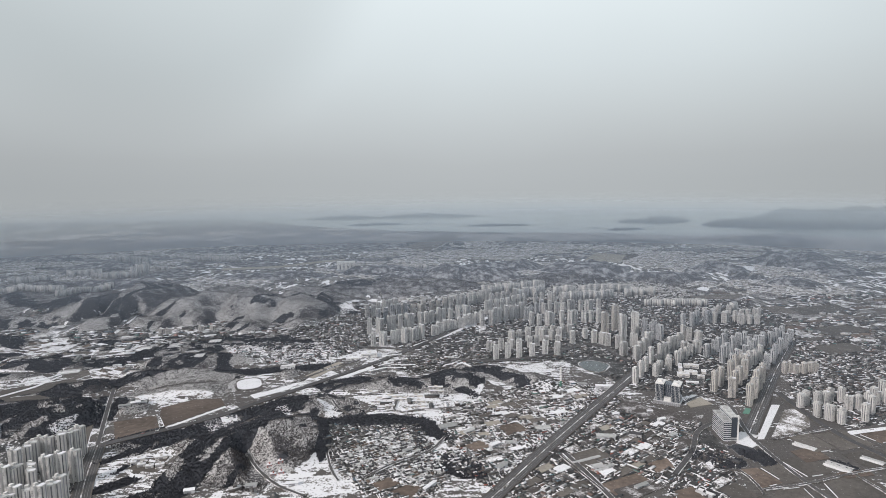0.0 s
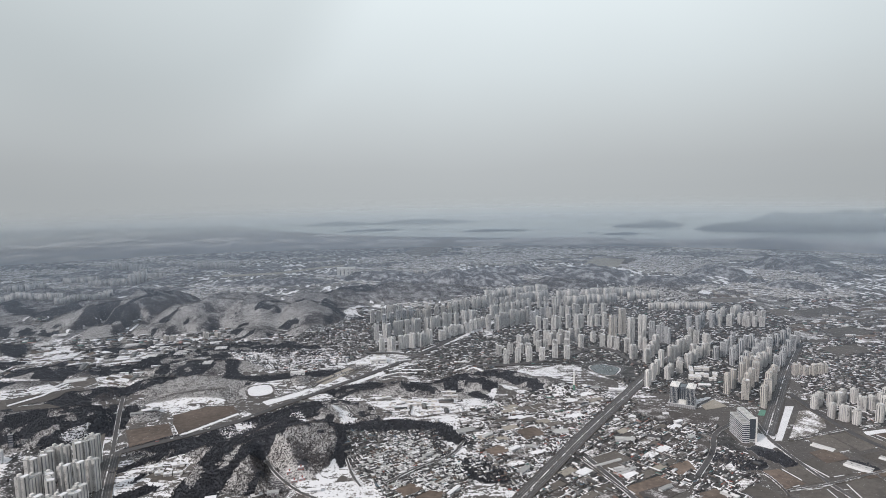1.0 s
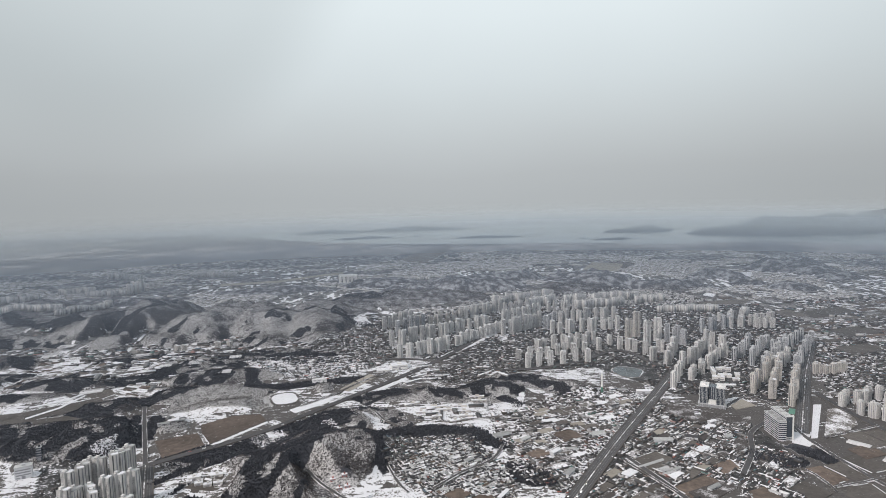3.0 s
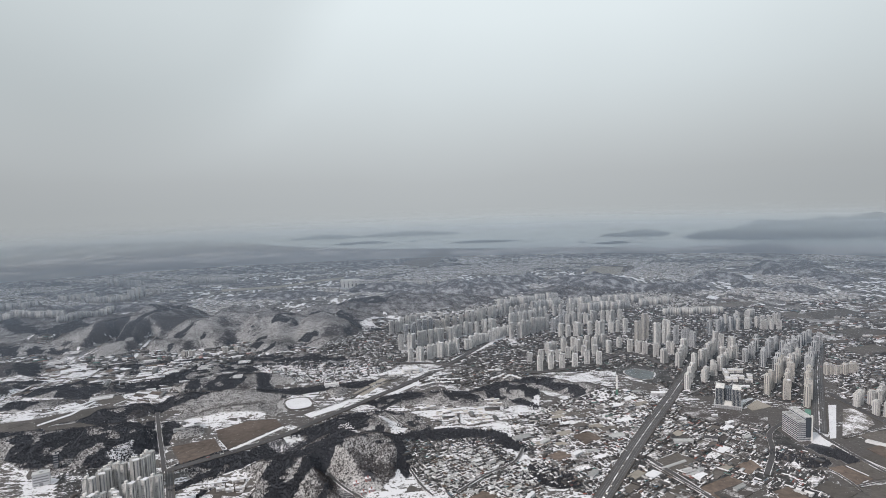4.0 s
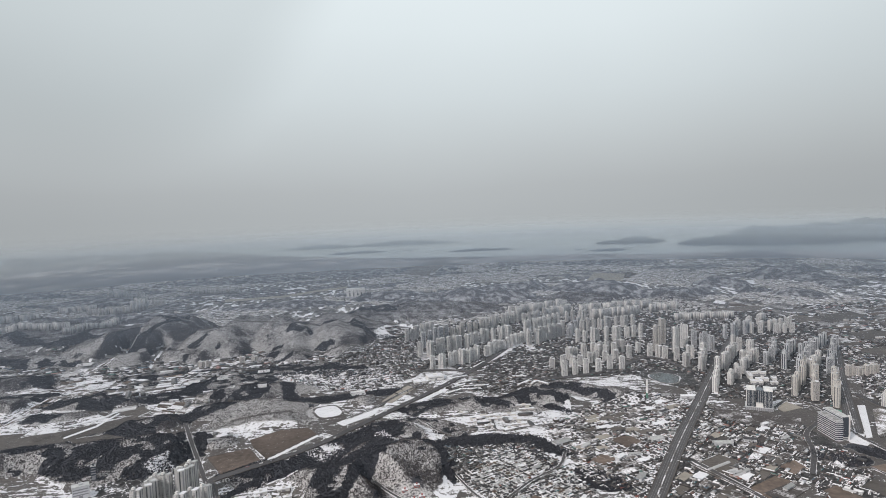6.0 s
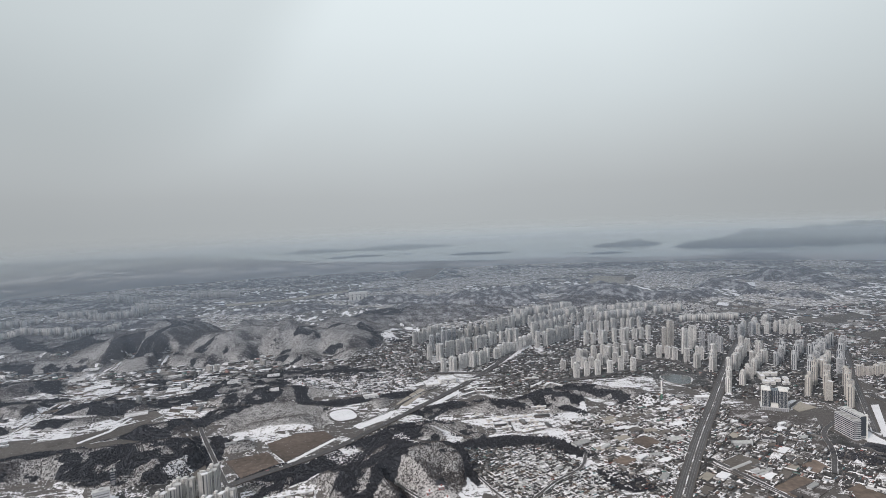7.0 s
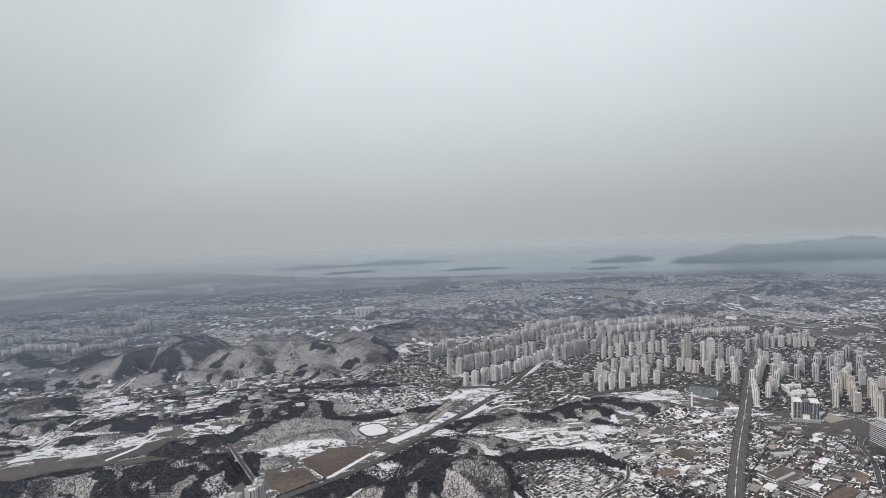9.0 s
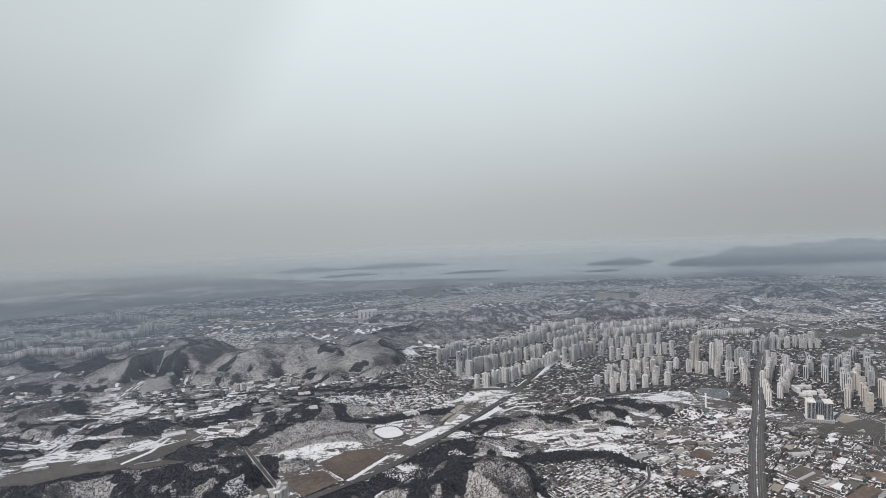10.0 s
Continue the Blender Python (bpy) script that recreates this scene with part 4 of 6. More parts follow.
# ---- islands and the far mountains across the bay ----
def island(name, x, y, rx, ry, h, label, seed, peaks=3):
    s, n, rings = Shape(), 72, 16
    for j in range(rings + 1):
        q = j / rings
        for k in range(n):
            a = 2 * math.pi * k / n
            wob = 1 + 0.35 * (float(fbm(np.array([math.cos(a) * 2 + seed * 7.0]), np.array([math.sin(a) * 2 + seed]), 1.0, 3)[0]) - 0.5) * 2
            px, py = math.cos(a) * rx * q * wob, math.sin(a) * ry * q * wob
            ridge = float(fbm(np.array([px / rx * peaks + seed * 3.1]), np.array([py / ry + seed]), 1.0, 4)[0])
            crag = float(fbm(np.array([px / 60 + seed]), np.array([py / 60]), 1.0, 3)[0])
            s.v.append((px, py, h * (1 - q ** 2) ** 0.8 * (0.20 + 1.2 * ridge + 0.35 * crag) - 1))
    for j in range(rings):
        s.f += [(j * n + k, (j + 1) * n + k, (j + 1) * n + (k + 1) % n, j * n + (k + 1) % n) for k in range(n)]
    s.m = [0] * len(s.f)
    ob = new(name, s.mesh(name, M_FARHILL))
    ob.location = (x, y, 1)
    for poly in ob.data.polygons:
        poly.use_smooth = True
    return tagged(ob, label, "island" if name == "island" else "mountain", "islands in the bay" if name == "island" else "far mountains", "structure" if name != "island" else "")


FLAT = "low dark wooded island in the grey sea"
island("island", 363, 4054, 215, 45, 14, FLAT, 1, 2)
island("island", 1466, 4164, 240, 110, 42, "wooded hilly island in the grey sea", 2)
island("island", 1102, 3641, 115, 40, 12, FLAT, 3)
island("island", -103, 4286, 24, 20, 10, "tiny wooded islet in the grey sea", 4)
island("island", 948, 3762, 28, 20, 8, "tiny wooded islet in the grey sea", 5)
island("island", -583, 4226, 90, 40, 12, FLAT, 6)
island("island", -412, 4288, 160, 60, 12, FLAT, 7)
island("island", 1728, 5410, 200, 60, 20, FLAT, 8)
island("island", -126, 4942, 420, 90, 26, "long hilly island in the mist", 9)
island("island", -756, 4899, 300, 80, 24, FLAT, 10)
MOUNT = "bare wooded mountain across the bay in the mist"
island("mountain", 1878, 3816, 260, 130, 42, MOUNT, 11)
island("mountain", 2182, 3752, 420, 260, 80, MOUNT, 12, 4)
island("mountain", 2538, 3769, 560, 330, 98, MOUNT, 13, 4)
island("mountain", 2987, 3795, 640, 380, 108, MOUNT, 14, 4)
island("mountain", 3233, 3636, 600, 380, 108, MOUNT, 15, 4)

# ---- roads ----
for nth, (half, pts) in enumerate(ROADS):
    line, up = smooth_line(pts), 1.0 + 0.03 * nth
    road = thing("road", Matrix(), "grey asphalt road edged with ploughed snow", "road", kind="structure")
    part("carriageway", ribbon(line, -half, half, up, 1.0).mesh("carriageway", M_ASPHALT), road)
    for sgn in (-1, 1):
        a, b = sorted((sgn * half, sgn * (half + 0.5 + 0.09 * half)))
        part("verge", ribbon(line, a, b, up + 0.15, 1.0).mesh("verge", M_GREYSOIL if half > 3.2 else M_PATCHY), road, "snow-covered verge")
    if half > 6:
        part("median", ribbon(line, -0.7, 0.7, up + 0.08, 0.08).mesh("median", M_PATCHY), road, "snow-dusted median strip")
        for off in (half * 0.36, -half * 0.36, half * 0.68, -half * 0.68):
            part("lane_line", ribbon(line, off, off + 0.22, up + 0.05, 0.04).mesh("lane_line", M_LANE), road, "white lane line")

# ---- fields and snow strips ----
# special sites are kept clear: x, y, radius
SITES = [(337, 885, 42), (370, 762, 42), (269, 1068, 52), (-146, 1152, 30), (-209, 687, 26), (-334, 999, 34), (-374, 708, 30),
         (421, 1023, 36), (254, 947, 22), (186, 950, 10)]
# small parcels laid out in rows over the open plains: corners, length, depth, turn
PLAINS = [
    (TOWN_POLYS[1], 25, 13, 38), (TOWN_POLYS[2], 27, 14, 20), (TOWN_POLYS[9], 26, 14, 38),
    ([(371, 718), (509, 860), (608, 803), (635, 713), (491, 584), (317, 588)], 34, 17, -52),
    ([(815, 1509), (955, 1597), (1263, 1607), (889, 1136), (646, 1098)], 62, 30, 12),
    ([(610, 1686), (875, 1762), (925, 1650), (783, 1581)], 60, 34, 5),
]
PARCELS = []
for outline, plen, pdep, pturn in PLAINS:
    p = np.array(outline, float)
    mid, a = (p.min(0) + p.max(0)) / 2, radians(pturn)
    reach = int(np.linalg.norm(p.max(0) - p.min(0)) / 2 / pdep) + 2
    for u in range(-reach, reach + 1):
        for v in range(-reach, reach + 1):
            lu, lv = plen * rng.uniform(0.75, 0.97), pdep * rng.uniform(0.75, 0.95)
            cu, cv = u * plen + (v % 2) * plen * 0.4, v * pdep
            quad = [(mid[0] + (cu + du * lu) * math.cos(a) - (cv + dv * lv) * math.sin(a), mid[1] + (cu + du * lu) * math.sin(a) + (cv + dv * lv) * math.cos(a))
                    for du, dv in ((-0.5, -0.5), (0.5, -0.5), (0.5, 0.5), (-0.5, 0.5))]
            qx, qy = np.array([q[0] for q in quad] + [mid[0] + cu * math.cos(a) - cv * math.sin(a)]), np.array([q[1] for q in quad] + [mid[1] + cu * math.sin(a) + cv * math.cos(a)])
            ok = inside(outline, qx, qy).all()
            ok = ok and not any(inside(c, qx, qy).any() or inside(quad, np.array([w[0] for w in c]), np.array([w[1] for w in c])).any() for _, c in FIELDS)
            ok = ok and all((to_line(smooth_line(pts, 25), qx, qy) > half + 2).all() for half, pts in ROADS)
            ok = ok and all(math.hypot(qx[4] - sx, qy[4] - sy) > r + 8 for sx, sy, r in SITES)
            lots = plen < 30
            if ok and math.hypot(qx[4] - 370, qy[4] - 770) > 45 and rng.random() < (0.42 if lots else 0.8):
                kinds = ("snow", "mixed", "mixed", "dark", "dark", "tan", "grey", "grey") if lots else ("grey", "grey", "brown", "dark", "mixed")
                PARCELS.append((kinds[rng.integers(0, len(kinds))], quad))
FIELDS = FIELDS + PARCELS
FIELD_LOOK = {"mixed": (M_PATCHY, "stubble plot half under thin snow"), "dark": (M_MUD, "dark bare building plot with trampled mud"), "tan": (M_TAN, "cleared sandy building plot"), "green": (M_GREEN, "green sports court beside the hospital"),
              "brown": (M_BROWN, "ploughed brown field with snowy bunds"), "grey": (M_GREYSOIL, "dull stubble field with snowy bunds"),
              "snow": (M_SNOW, "smooth white snow-covered strip of land")}
for nth, (look_of, corners) in enumerate(FIELDS):
    mat, label = FIELD_LOOK[look_of]
    field = thing("field", Matrix(), label, "field", kind="structure")
    s = Shape()
    s.prism(corners if sum((b[0] - a[0]) * (b[1] + a[1]) for a, b in zip(corners, corners[1:] + corners[:1])) < 0 else corners[::-1], 0.02, 0.30 + 0.010 * (nth % 60))
    part("soil", s.mesh("soil", mat), field)
    if look_of in ("brown", "grey"):
        for i, (a, b) in enumerate(zip(corners, corners[1:] + corners[:1])):
            f0, f1 = sorted((rng.uniform(0, 0.5), rng.uniform(0.5, 1.0)))
            a, b = np.array(a, float), np.array(b, float)
            line = smooth_line([a + (b - a) * f0, a + (b - a) * f1], 7) + rng.normal(0, 0.25, 2)
            snowy = (i + len(look_of) + int(a[0])) % 3 == 0
            part("bund", ribbon(line, -0.25, 0.3 + 0.35 * snowy, 0.6, 0.6).mesh("bund", M_SNOW if snowy else M_GREYSOIL), field, "snow-covered bund" if snowy else "earth bund")

# ---- apartment towers ----
GLASSES = {"pale": M_GLASS, "beige": M_GLASS, "grey": M_GLASS_BLUE, "white": M_GLASS}
WALLS = {"pale": M_WALL, "beige": M_WALL_BEIGE, "grey": M_WALL_GREY, "white": M_WALL_WHITE}
TOWER_LABEL = {"pale": "pale concrete apartment tower with dark window columns", "beige": "beige concrete apartment tower with dark window columns",
               "grey": "blue-grey apartment tower with glazed corners", "white": "white concrete apartment tower with dark window columns"}
TOWER_MESH = {}
UNIT_W, UNIT_D, STOREY = 5.0, 7.2, 2.0


def tower_meshes(units, h, tint):
    """Meshes of a tower of staggered units of flats: a wall block, roof and lift house for each unit, piers and windows."""
    key = (units, h, tint)
    if key in TOWER_MESH:
        return TOWER_MESH[key]
    w, d = UNIT_W, UNIT_D
    pier, front, back, pieces = Shape(), Shape(), Shape(), []
    floors = max(4, int(h / STOREY))
    h = floors * STOREY + 0.6
    for u in range(units):
        x0, off = (u - units / 2) * w, (0, 2.4, 0.9, 3.0)[u % 4]
        top = h - (0, 0, STOREY, 0)[u % 4]
        pieces.append(("wall", Shape().box(x0 + 0.02, x0 + w - 0.02, off, off + d, -3, top).mesh("wall", WALLS[tint]), ""))
        for sgn, y, store in ((-1, off, front), (1, off + d, back)):
            for px in (0.05, 1.55, 3.05, w - 0.6):
                pier.box(x0 + px, x0 + px + 0.55, *sorted((y, y + sgn * 0.35)), 0, top - 0.2)
            for bay, bw in ((0.70, 0.75), (2.20, 0.75), (3.70, 0.60)):
                for k in range(floors - (1 if top < h else 0)):
                    z = 0.5 + k * STOREY
                    store.box(x0 + bay, x0 + bay + bw, *sorted((y - sgn * 0.1, y + sgn * 0.12)), z + 0.42, z + STOREY - 0.02)
        for sgn, sx, ends in ((-1, x0 + 0.02, u == 0), (1, x0 + w - 0.02, u == units - 1)):
            if ends:
                for py in (0.3, 2.5, 4.0, d - 0.9):
                    pier.box(*sorted((sx, sx + sgn * 0.45)), off + py, off + py + 0.6, 0, top - 0.2)
                for py in (1.1, 4.8):
                    front.box(*sorted((sx - sgn * 0.1, sx + sgn * 0.1)), off + py, off + py + 1.4, 1.0, top - 1.0)
        roof = Shape().box(x0 + 0.0, x0 + w - 0.04, off - 0.1, off + d + 0.1, top, top + 0.35).box(x0, x0 + w - 0.04, off - 0.1, off + 0.15, top + 0.35, top + 0.9)
        pieces.append(("roof", roof.mesh("roof", M_ROOFSLAB if (units + int(h) + u) % 3 else M_SNOW), "flat roof slab dusted with snow"))
        if u % 2 == 0:
            lift = Shape().box(x0 + 1.0, x0 + 3.8, off + 2.0, off + 5.4, top + 0.35, top + 2.2).box(x0 + 0.85, x0 + 3.95, off + 1.85, off + 5.55, top + 2.2, top + 2.5)
            pieces.append(("lift_house", lift.mesh("lift_house", WALLS[tint]), ""))
    TOWER_MESH[key] = (pieces, pier.mesh("pier_grid", WALLS[tint]), front.mesh("window_grid", GLASSES[tint]), back.mesh("window_grid", GLASSES[tint]))
    return TOWER_MESH[key]


def apartment_tower(x, y, h, units, turn, tint, group):
    t = thing("apartment_tower", pose(x, y, ground_at(x, y), 0, 0, turn), TOWER_LABEL[tint], "apartment tower", group)
    pieces, pier, front, back = tower_meshes(units, int(round(h / 3)) * 3, tint)
    for name, me, label in pieces:
        part(name, me, t, label)
    tagged(part("pier_grid", pier, t), kind="stuff")
    for me in (front, back):
        tagged(part("window_grid", me, t, "dark window columns"), kind="stuff")
    return t


# rows of towers: first and last place, how many, height, units, turn, colour, group
TOWER_ROWS = [
    (-190, 1474, -126, 1552, 5, 30, 2, 15, "pale", "west estate"), (-164, 1312, -61, 1382, 7, 32, 2, 10, "pale", "west estate"),
    (-144, 1214, -50, 1264, 7, 27, 2, 10, "white", "west estate"), (-99, 1468, 21, 1555, 6, 30, 2, 20, "beige", "west estate"),
    (-41, 1407, 61, 1458, 6, 28, 2, 20, "white", "west estate"), (-20, 1295, 79, 1400, 6, 24, 3, 15, "white", "west estate"),
    (21, 1555, 132, 1654, 6, 30, 2, 20, "pale", "west estate"), (-152, 1398, -92, 1468, 4, 36, 2, 10, "grey", "west estate"),
]
TOWER_ROWS += [
    (90, 1367, 192, 1449, 6, 34, 2, 15, "pale", "middle estate"), (105, 1485, 215, 1568, 6, 32, 2, 15, "white", "middle estate"),
    (129, 1610, 283, 1713, 8, 30, 2, 10, "pale", "middle estate"), (122, 1734, 298, 1806, 8, 28, 2, 10, "white", "middle estate"),
    (194, 1420, 249, 1507, 3, 30, 2, 15, "grey", "middle estate"), (91, 1170, 229, 1210, 6, 20, 2, -10, "pale", "middle estate"),
    (97, 1117, 216, 1140, 5, 26, 2, -10, "white", "middle estate"), (133, 1232, 242, 1248, 5, 22, 2, -10, "pale", "middle estate"),
    (180, 1247, 269, 1260, 5, 28, 2, 10, "pale", "middle estate"), (200, 1366, 362, 1388, 8, 28, 2, 10, "white", "middle estate"),
    (248, 1482, 394, 1516, 8, 28, 2, 10, "pale", "middle estate"),
]
TOWER_ROWS += [
    (250, 1608, 461, 1652, 10, 26, 2, 10, "pale", "middle estate"),
]
TOWER_ROWS += [
    (324, 1718, 535, 1744, 10, 26, 2, 10, "beige", "middle estate"), (263, 1221, 296, 1249, 2, 24, 2, 10, "white", "middle estate"),
    (306, 1218, 342, 1172, 3, 24, 2, -15, "pale", "middle estate"), (342, 1256, 379, 1309, 2, 54, 3, 20, "beige", "tall towers"),
    (374, 1227, 406, 1270, 2, 52, 3, 25, "white", "tall towers"), (426, 1255, 446, 1232, 3, 36, 2, -20, "grey", "tall towers"),
    (345, 1123, 380, 1186, 2, 26, 3, 30, "pale", "pond estate"), (363, 1101, 411, 1184, 3, 28, 3, 30, "pale", "pond estate"),
    (403, 1092, 473, 1185, 4, 28, 3, 25, "pale", "pond estate"), (321, 968, 378, 1069, 3, 27, 2, 30, "white", "pond estate"),
    (364, 1002, 467, 1120, 6, 22, 2, 30, "pale", "pond estate"),
]
TOWER_ROWS += [
    (499, 1229, 516, 1186, 3, 28, 2, 20, "pale", "pond estate"),
]
TOWER_ROWS += [
    (463, 1128, 486, 1134, 2, 24, 3, 20, "pale", "pond estate"), (539, 1330, 619, 1366, 4, 30, 2, 20, "grey", "pond estate"),
    (496, 1104, 579, 1204, 4, 25, 2, 30, "grey", "east estate"), (507, 1073, 602, 1182, 4, 30, 2, 30, "grey", "east estate"),
    (502, 1019, 610, 1142, 5, 32, 2, 30, "grey", "east estate"), (431, 926, 524, 1043, 4, 31, 2, 25, "beige", "east estate"),
    (441, 899, 524, 1012, 4, 33, 2, 25, "beige", "east estate"), (458, 871, 522, 959, 4, 35, 2, 25, "beige", "east estate"),
    (521, 1019, 579, 1073, 3, 28, 2, 25, "pale", "east estate"), (569, 1035, 686, 1177, 5, 28, 2, 25, "grey", "east estate"),
    (594, 1143, 702, 1218, 5, 26, 2, 25, "grey", "east estate"),
]
TOWER_ROWS += [
    (624, 1361, 745, 1402, 6, 25, 2, 15, "pale", "east estate"),
]
TOWER_ROWS += [
    (627, 1421, 720, 1475, 4, 22, 2, 15, "pale", "north estate"), (536, 1553, 668, 1550, 7, 18, 3, 5, "beige", "north estate"),
    (516, 1679, 586, 1698, 4, 24, 2, 5, "pale", "north estate"), (674, 1357, 712, 1350, 3, 22, 2, 15, "pale", "north estate"),
    (594, 1015, 634, 1010, 3, 17, 3, 10, "beige", "plain estate"), (526, 859, 597, 879, 5, 21, 2, 10, "pale", "plain estate"),
    (530, 824, 549, 796, 3, 22, 2, 10, "pale", "plain estate"), (586, 844, 660, 867, 4, 21, 2, 10, "pale", "plain estate"),
    (583, 804, 672, 899, 3, 25, 2, 15, "pale", "plain estate"), (-508, 680, -488, 707, 4, 39, 2, -18, "pale", "near estate"),
    (-475, 707, -467, 731, 3, 40, 2, -18, "pale", "near estate"),
]
TOWER_ROWS += [
    (-480, 619, -469, 639, 3, 39, 2, -18, "pale", "near estate"),
]
TOWER_ROWS += [
    (-456, 632, -451, 643, 2, 39, 2, -18, "pale", "near estate"), (-440, 652, -435, 669, 2, 40, 2, -18, "pale", "near estate"),
    (-416, 582, -409, 608, 3, 38, 2, -18, "pale", "near estate"), (-447, 569, -434, 588, 3, 38, 2, -18, "pale", "near estate"),
    (-1360, 2173, -1262, 2203, 8, 24, 2, 5, "white", "far estate"), (-1225, 2107, -1122, 2133, 8, 22, 2, 5, "white", "far estate"),
    (-1101, 2128, -1091, 2204, 3, 44, 2, 10, "pale", "far estate"), (-1285, 2380, -1194, 2436, 7, 32, 2, 5, "white", "far estate"),
    (-1473, 2040, -1396, 2089, 8, 22, 2, 5, "white", "far estate"), (-1322, 1797, -1138, 1771, 11, 20, 2, 5, "white", "far estate"),
    (-1121, 1738, -1065, 1915, 10, 19, 2, 10, "white", "far estate"),
]
TOWER_ROWS += [
    (-1034, 2538, -855, 2500, 11, 24, 2, 0, "pale", "far estate"), (-194, 2274, -74, 2253, 7, 14, 2, 0, "pale", "far estate"),
    (-1133, 2312, -1065, 2294, 4, 18, 2, 0, "pale", "far estate"),
]
TOWER_ROWS += [(-644, 1337, -622, 1340, 2, 12, 2, 5, "beige", "foot of the hills"), (-554, 1353, -537, 1363, 2, 12, 2, 5, "beige", "foot of the hills")]
trng = random.Random(5)
TOWERS, plan = [], []
for ax, ay, bx, by, n, h, units, turn, tint, group in TOWER_ROWS:
    n = max(n, round(n * 1.3 - 0.2))
    for i in range(n):
        f = i / (n - 1)
        x, y = ax + (bx - ax) * f + trng.uniform(-3, 3), ay + (by - ay) * f + trng.uniform(-5, 5)
        TOWERS.append((x, y))
        plan.append((x, y, h * trng.uniform(0.9, 1.08), units, turn + trng.choice((0, 0, 0, -50)) + trng.uniform(-4, 4), tint, group))
plan.sort(key=lambda q: math.hypot(q[0] + 160, q[1]))
for q in plan[:300]:
    apartment_tower(*q)


def far_tower():
    """A plain staggered tower of unit height for the estates on the far plain."""
    s = Shape()
    for x0, off, top in ((-6, 0, 1.0), (0.02, 2.2, 0.95)):
        s.box(x0, x0 + 5.9, off, off + 8, 0, top, 0)
        for px in (0.9, 2.7, 4.5):
            s.box(x0 + px, x0 + px + 0.5, off - 0.15, off + 8.15, 0.03, top - 0.03, 1)
        s.box(x0 + 1.5, x0 + 4.5, off + 2, off + 6, top, top + 0.09, 2)
    return s


far_plan = np.array([q[:5] for q in plan[300:]])
scatter("far_apartment_towers", far_tower(), np.stack([far_plan[:, 0], far_plan[:, 1], land(far_plan[:, 0], far_plan[:, 1]) - 0.5], -1), np.radians(far_plan[:, 4]),
        np.stack([far_plan[:, 3] * 0.8, np.full(len(far_plan), 1.2), far_plan[:, 2]], -1), [M_WALL, M_GLASS, M_ROOFSLAB], "pale apartment towers of the far estates", "apartment towers")

# ---- trees ----
def bare_tree():
    """A slim bare crown: bundles of upright branches that part from one stem."""
    s = Shape()
    for k in range(4):
        a = 1.7 * k
        cx, cy, r = 0.30 * math.cos(a), 0.30 * math.sin(a), 0.20
        j = len(s.v)
        s.v += [(0.05 * math.cos(a), 0.05 * math.sin(a), 0.0), (cx + r * math.cos(a + 1.5), cy + r * math.sin(a + 1.5), 0.60 + 0.05 * k),
                (cx - r * math.cos(a + 1.5), cy - r * math.sin(a + 1.5), 0.66), (cx * 1.15, cy * 1.15, 0.90 + 0.05 * (k % 3))]
        s.f += [(j, j + 1, j + 3), (j, j + 3, j + 2)]
        s.m += [0, 0]
    return s


def fir_tree():
    """A dense uneven crown, wide below and ragged on top."""
    s, n = Shape(), 5
    for z0, r, wob in ((0.0, 0.40, 0.15), (0.45, 0.52, 0.28), (0.9, 0.22, 0.5)):
        s.v += [(r * (1 + wob * (k % 2)) * math.cos(2 * math.pi * k / n + z0 * 2), r * (1 - wob * (k % 3 == 1)) * math.sin(2 * math.pi * k / n + z0 * 2), z0 + 0.14 * ((k * 2) % 3)) for k in range(n)]
    for j in (n,):
        s.f += [(j + k, j + (k + 1) % n, j + n + (k + 1) % n, j + n + k) for k in range(n)]
    s.f += [(k, (k + 1) % n, n + (k + 1) % n, n + k) for k in range(n)] + [tuple(range(2 * n, 3 * n))]
    s.m = [0] * len(s.f)
    return s



# ---- houses ----
def town_house(kind):
    """A low house: walls, then its roof, joined for the crowd of houses."""
    s = Shape()
    if kind == "gable":
        s.box(-0.5, 0.5, -0.5, 0.5, 0, 0.62, 0)
        s.gable(1, 1, 0.625, 1.0, 0.06, 1)
    elif kind == "flat":
        s.box(-0.5, 0.5, -0.5, 0.5, 0, 0.9, 0)
        s.box(-0.53, 0.53, -0.53, 0.53, 0.905, 0.97, 1)
        s.box(-0.15, 0.2, -0.1, 0.25, 0.975, 1.3, 0)
    else:
        s.box(-0.5, 0.5, -0.5, 0.5, 0, 0.72, 0)
        s.gable(1, 1, 0.725, 0.95, 0.02, 1)
    return s


def fill(poly, spacing, turn, chance=0.85):
    """Jittered lattice of places inside a polygon."""
    p = np.array(poly, float)
    lo, hi = p.min(0), p.max(0)
    c, span = (lo + hi) / 2, np.linalg.norm(hi - lo) / 2
    k = int(span / spacing) + 1
    u, v = np.meshgrid(np.arange(-k, k + 1) * spacing, np.arange(-k, k + 1) * spacing * 1.15)
    u, v = u.ravel() + rng.uniform(-0.22, 0.22, u.size) * spacing, v.ravel() + rng.uniform(-0.22, 0.22, u.size) * spacing
    a = radians(turn)
    x, y = c[0] + u * math.cos(a) - v * math.sin(a), c[1] + u * math.sin(a) + v * math.cos(a)
    ok = inside(poly, x, y) & (rng.random(x.size) < chance)
    return x[ok], y[ok]


ROAD_LINES = [(half, smooth_line(pts, 25)) for half, pts in ROADS]
FIELD_POLYS = [c for _, c in FIELDS]


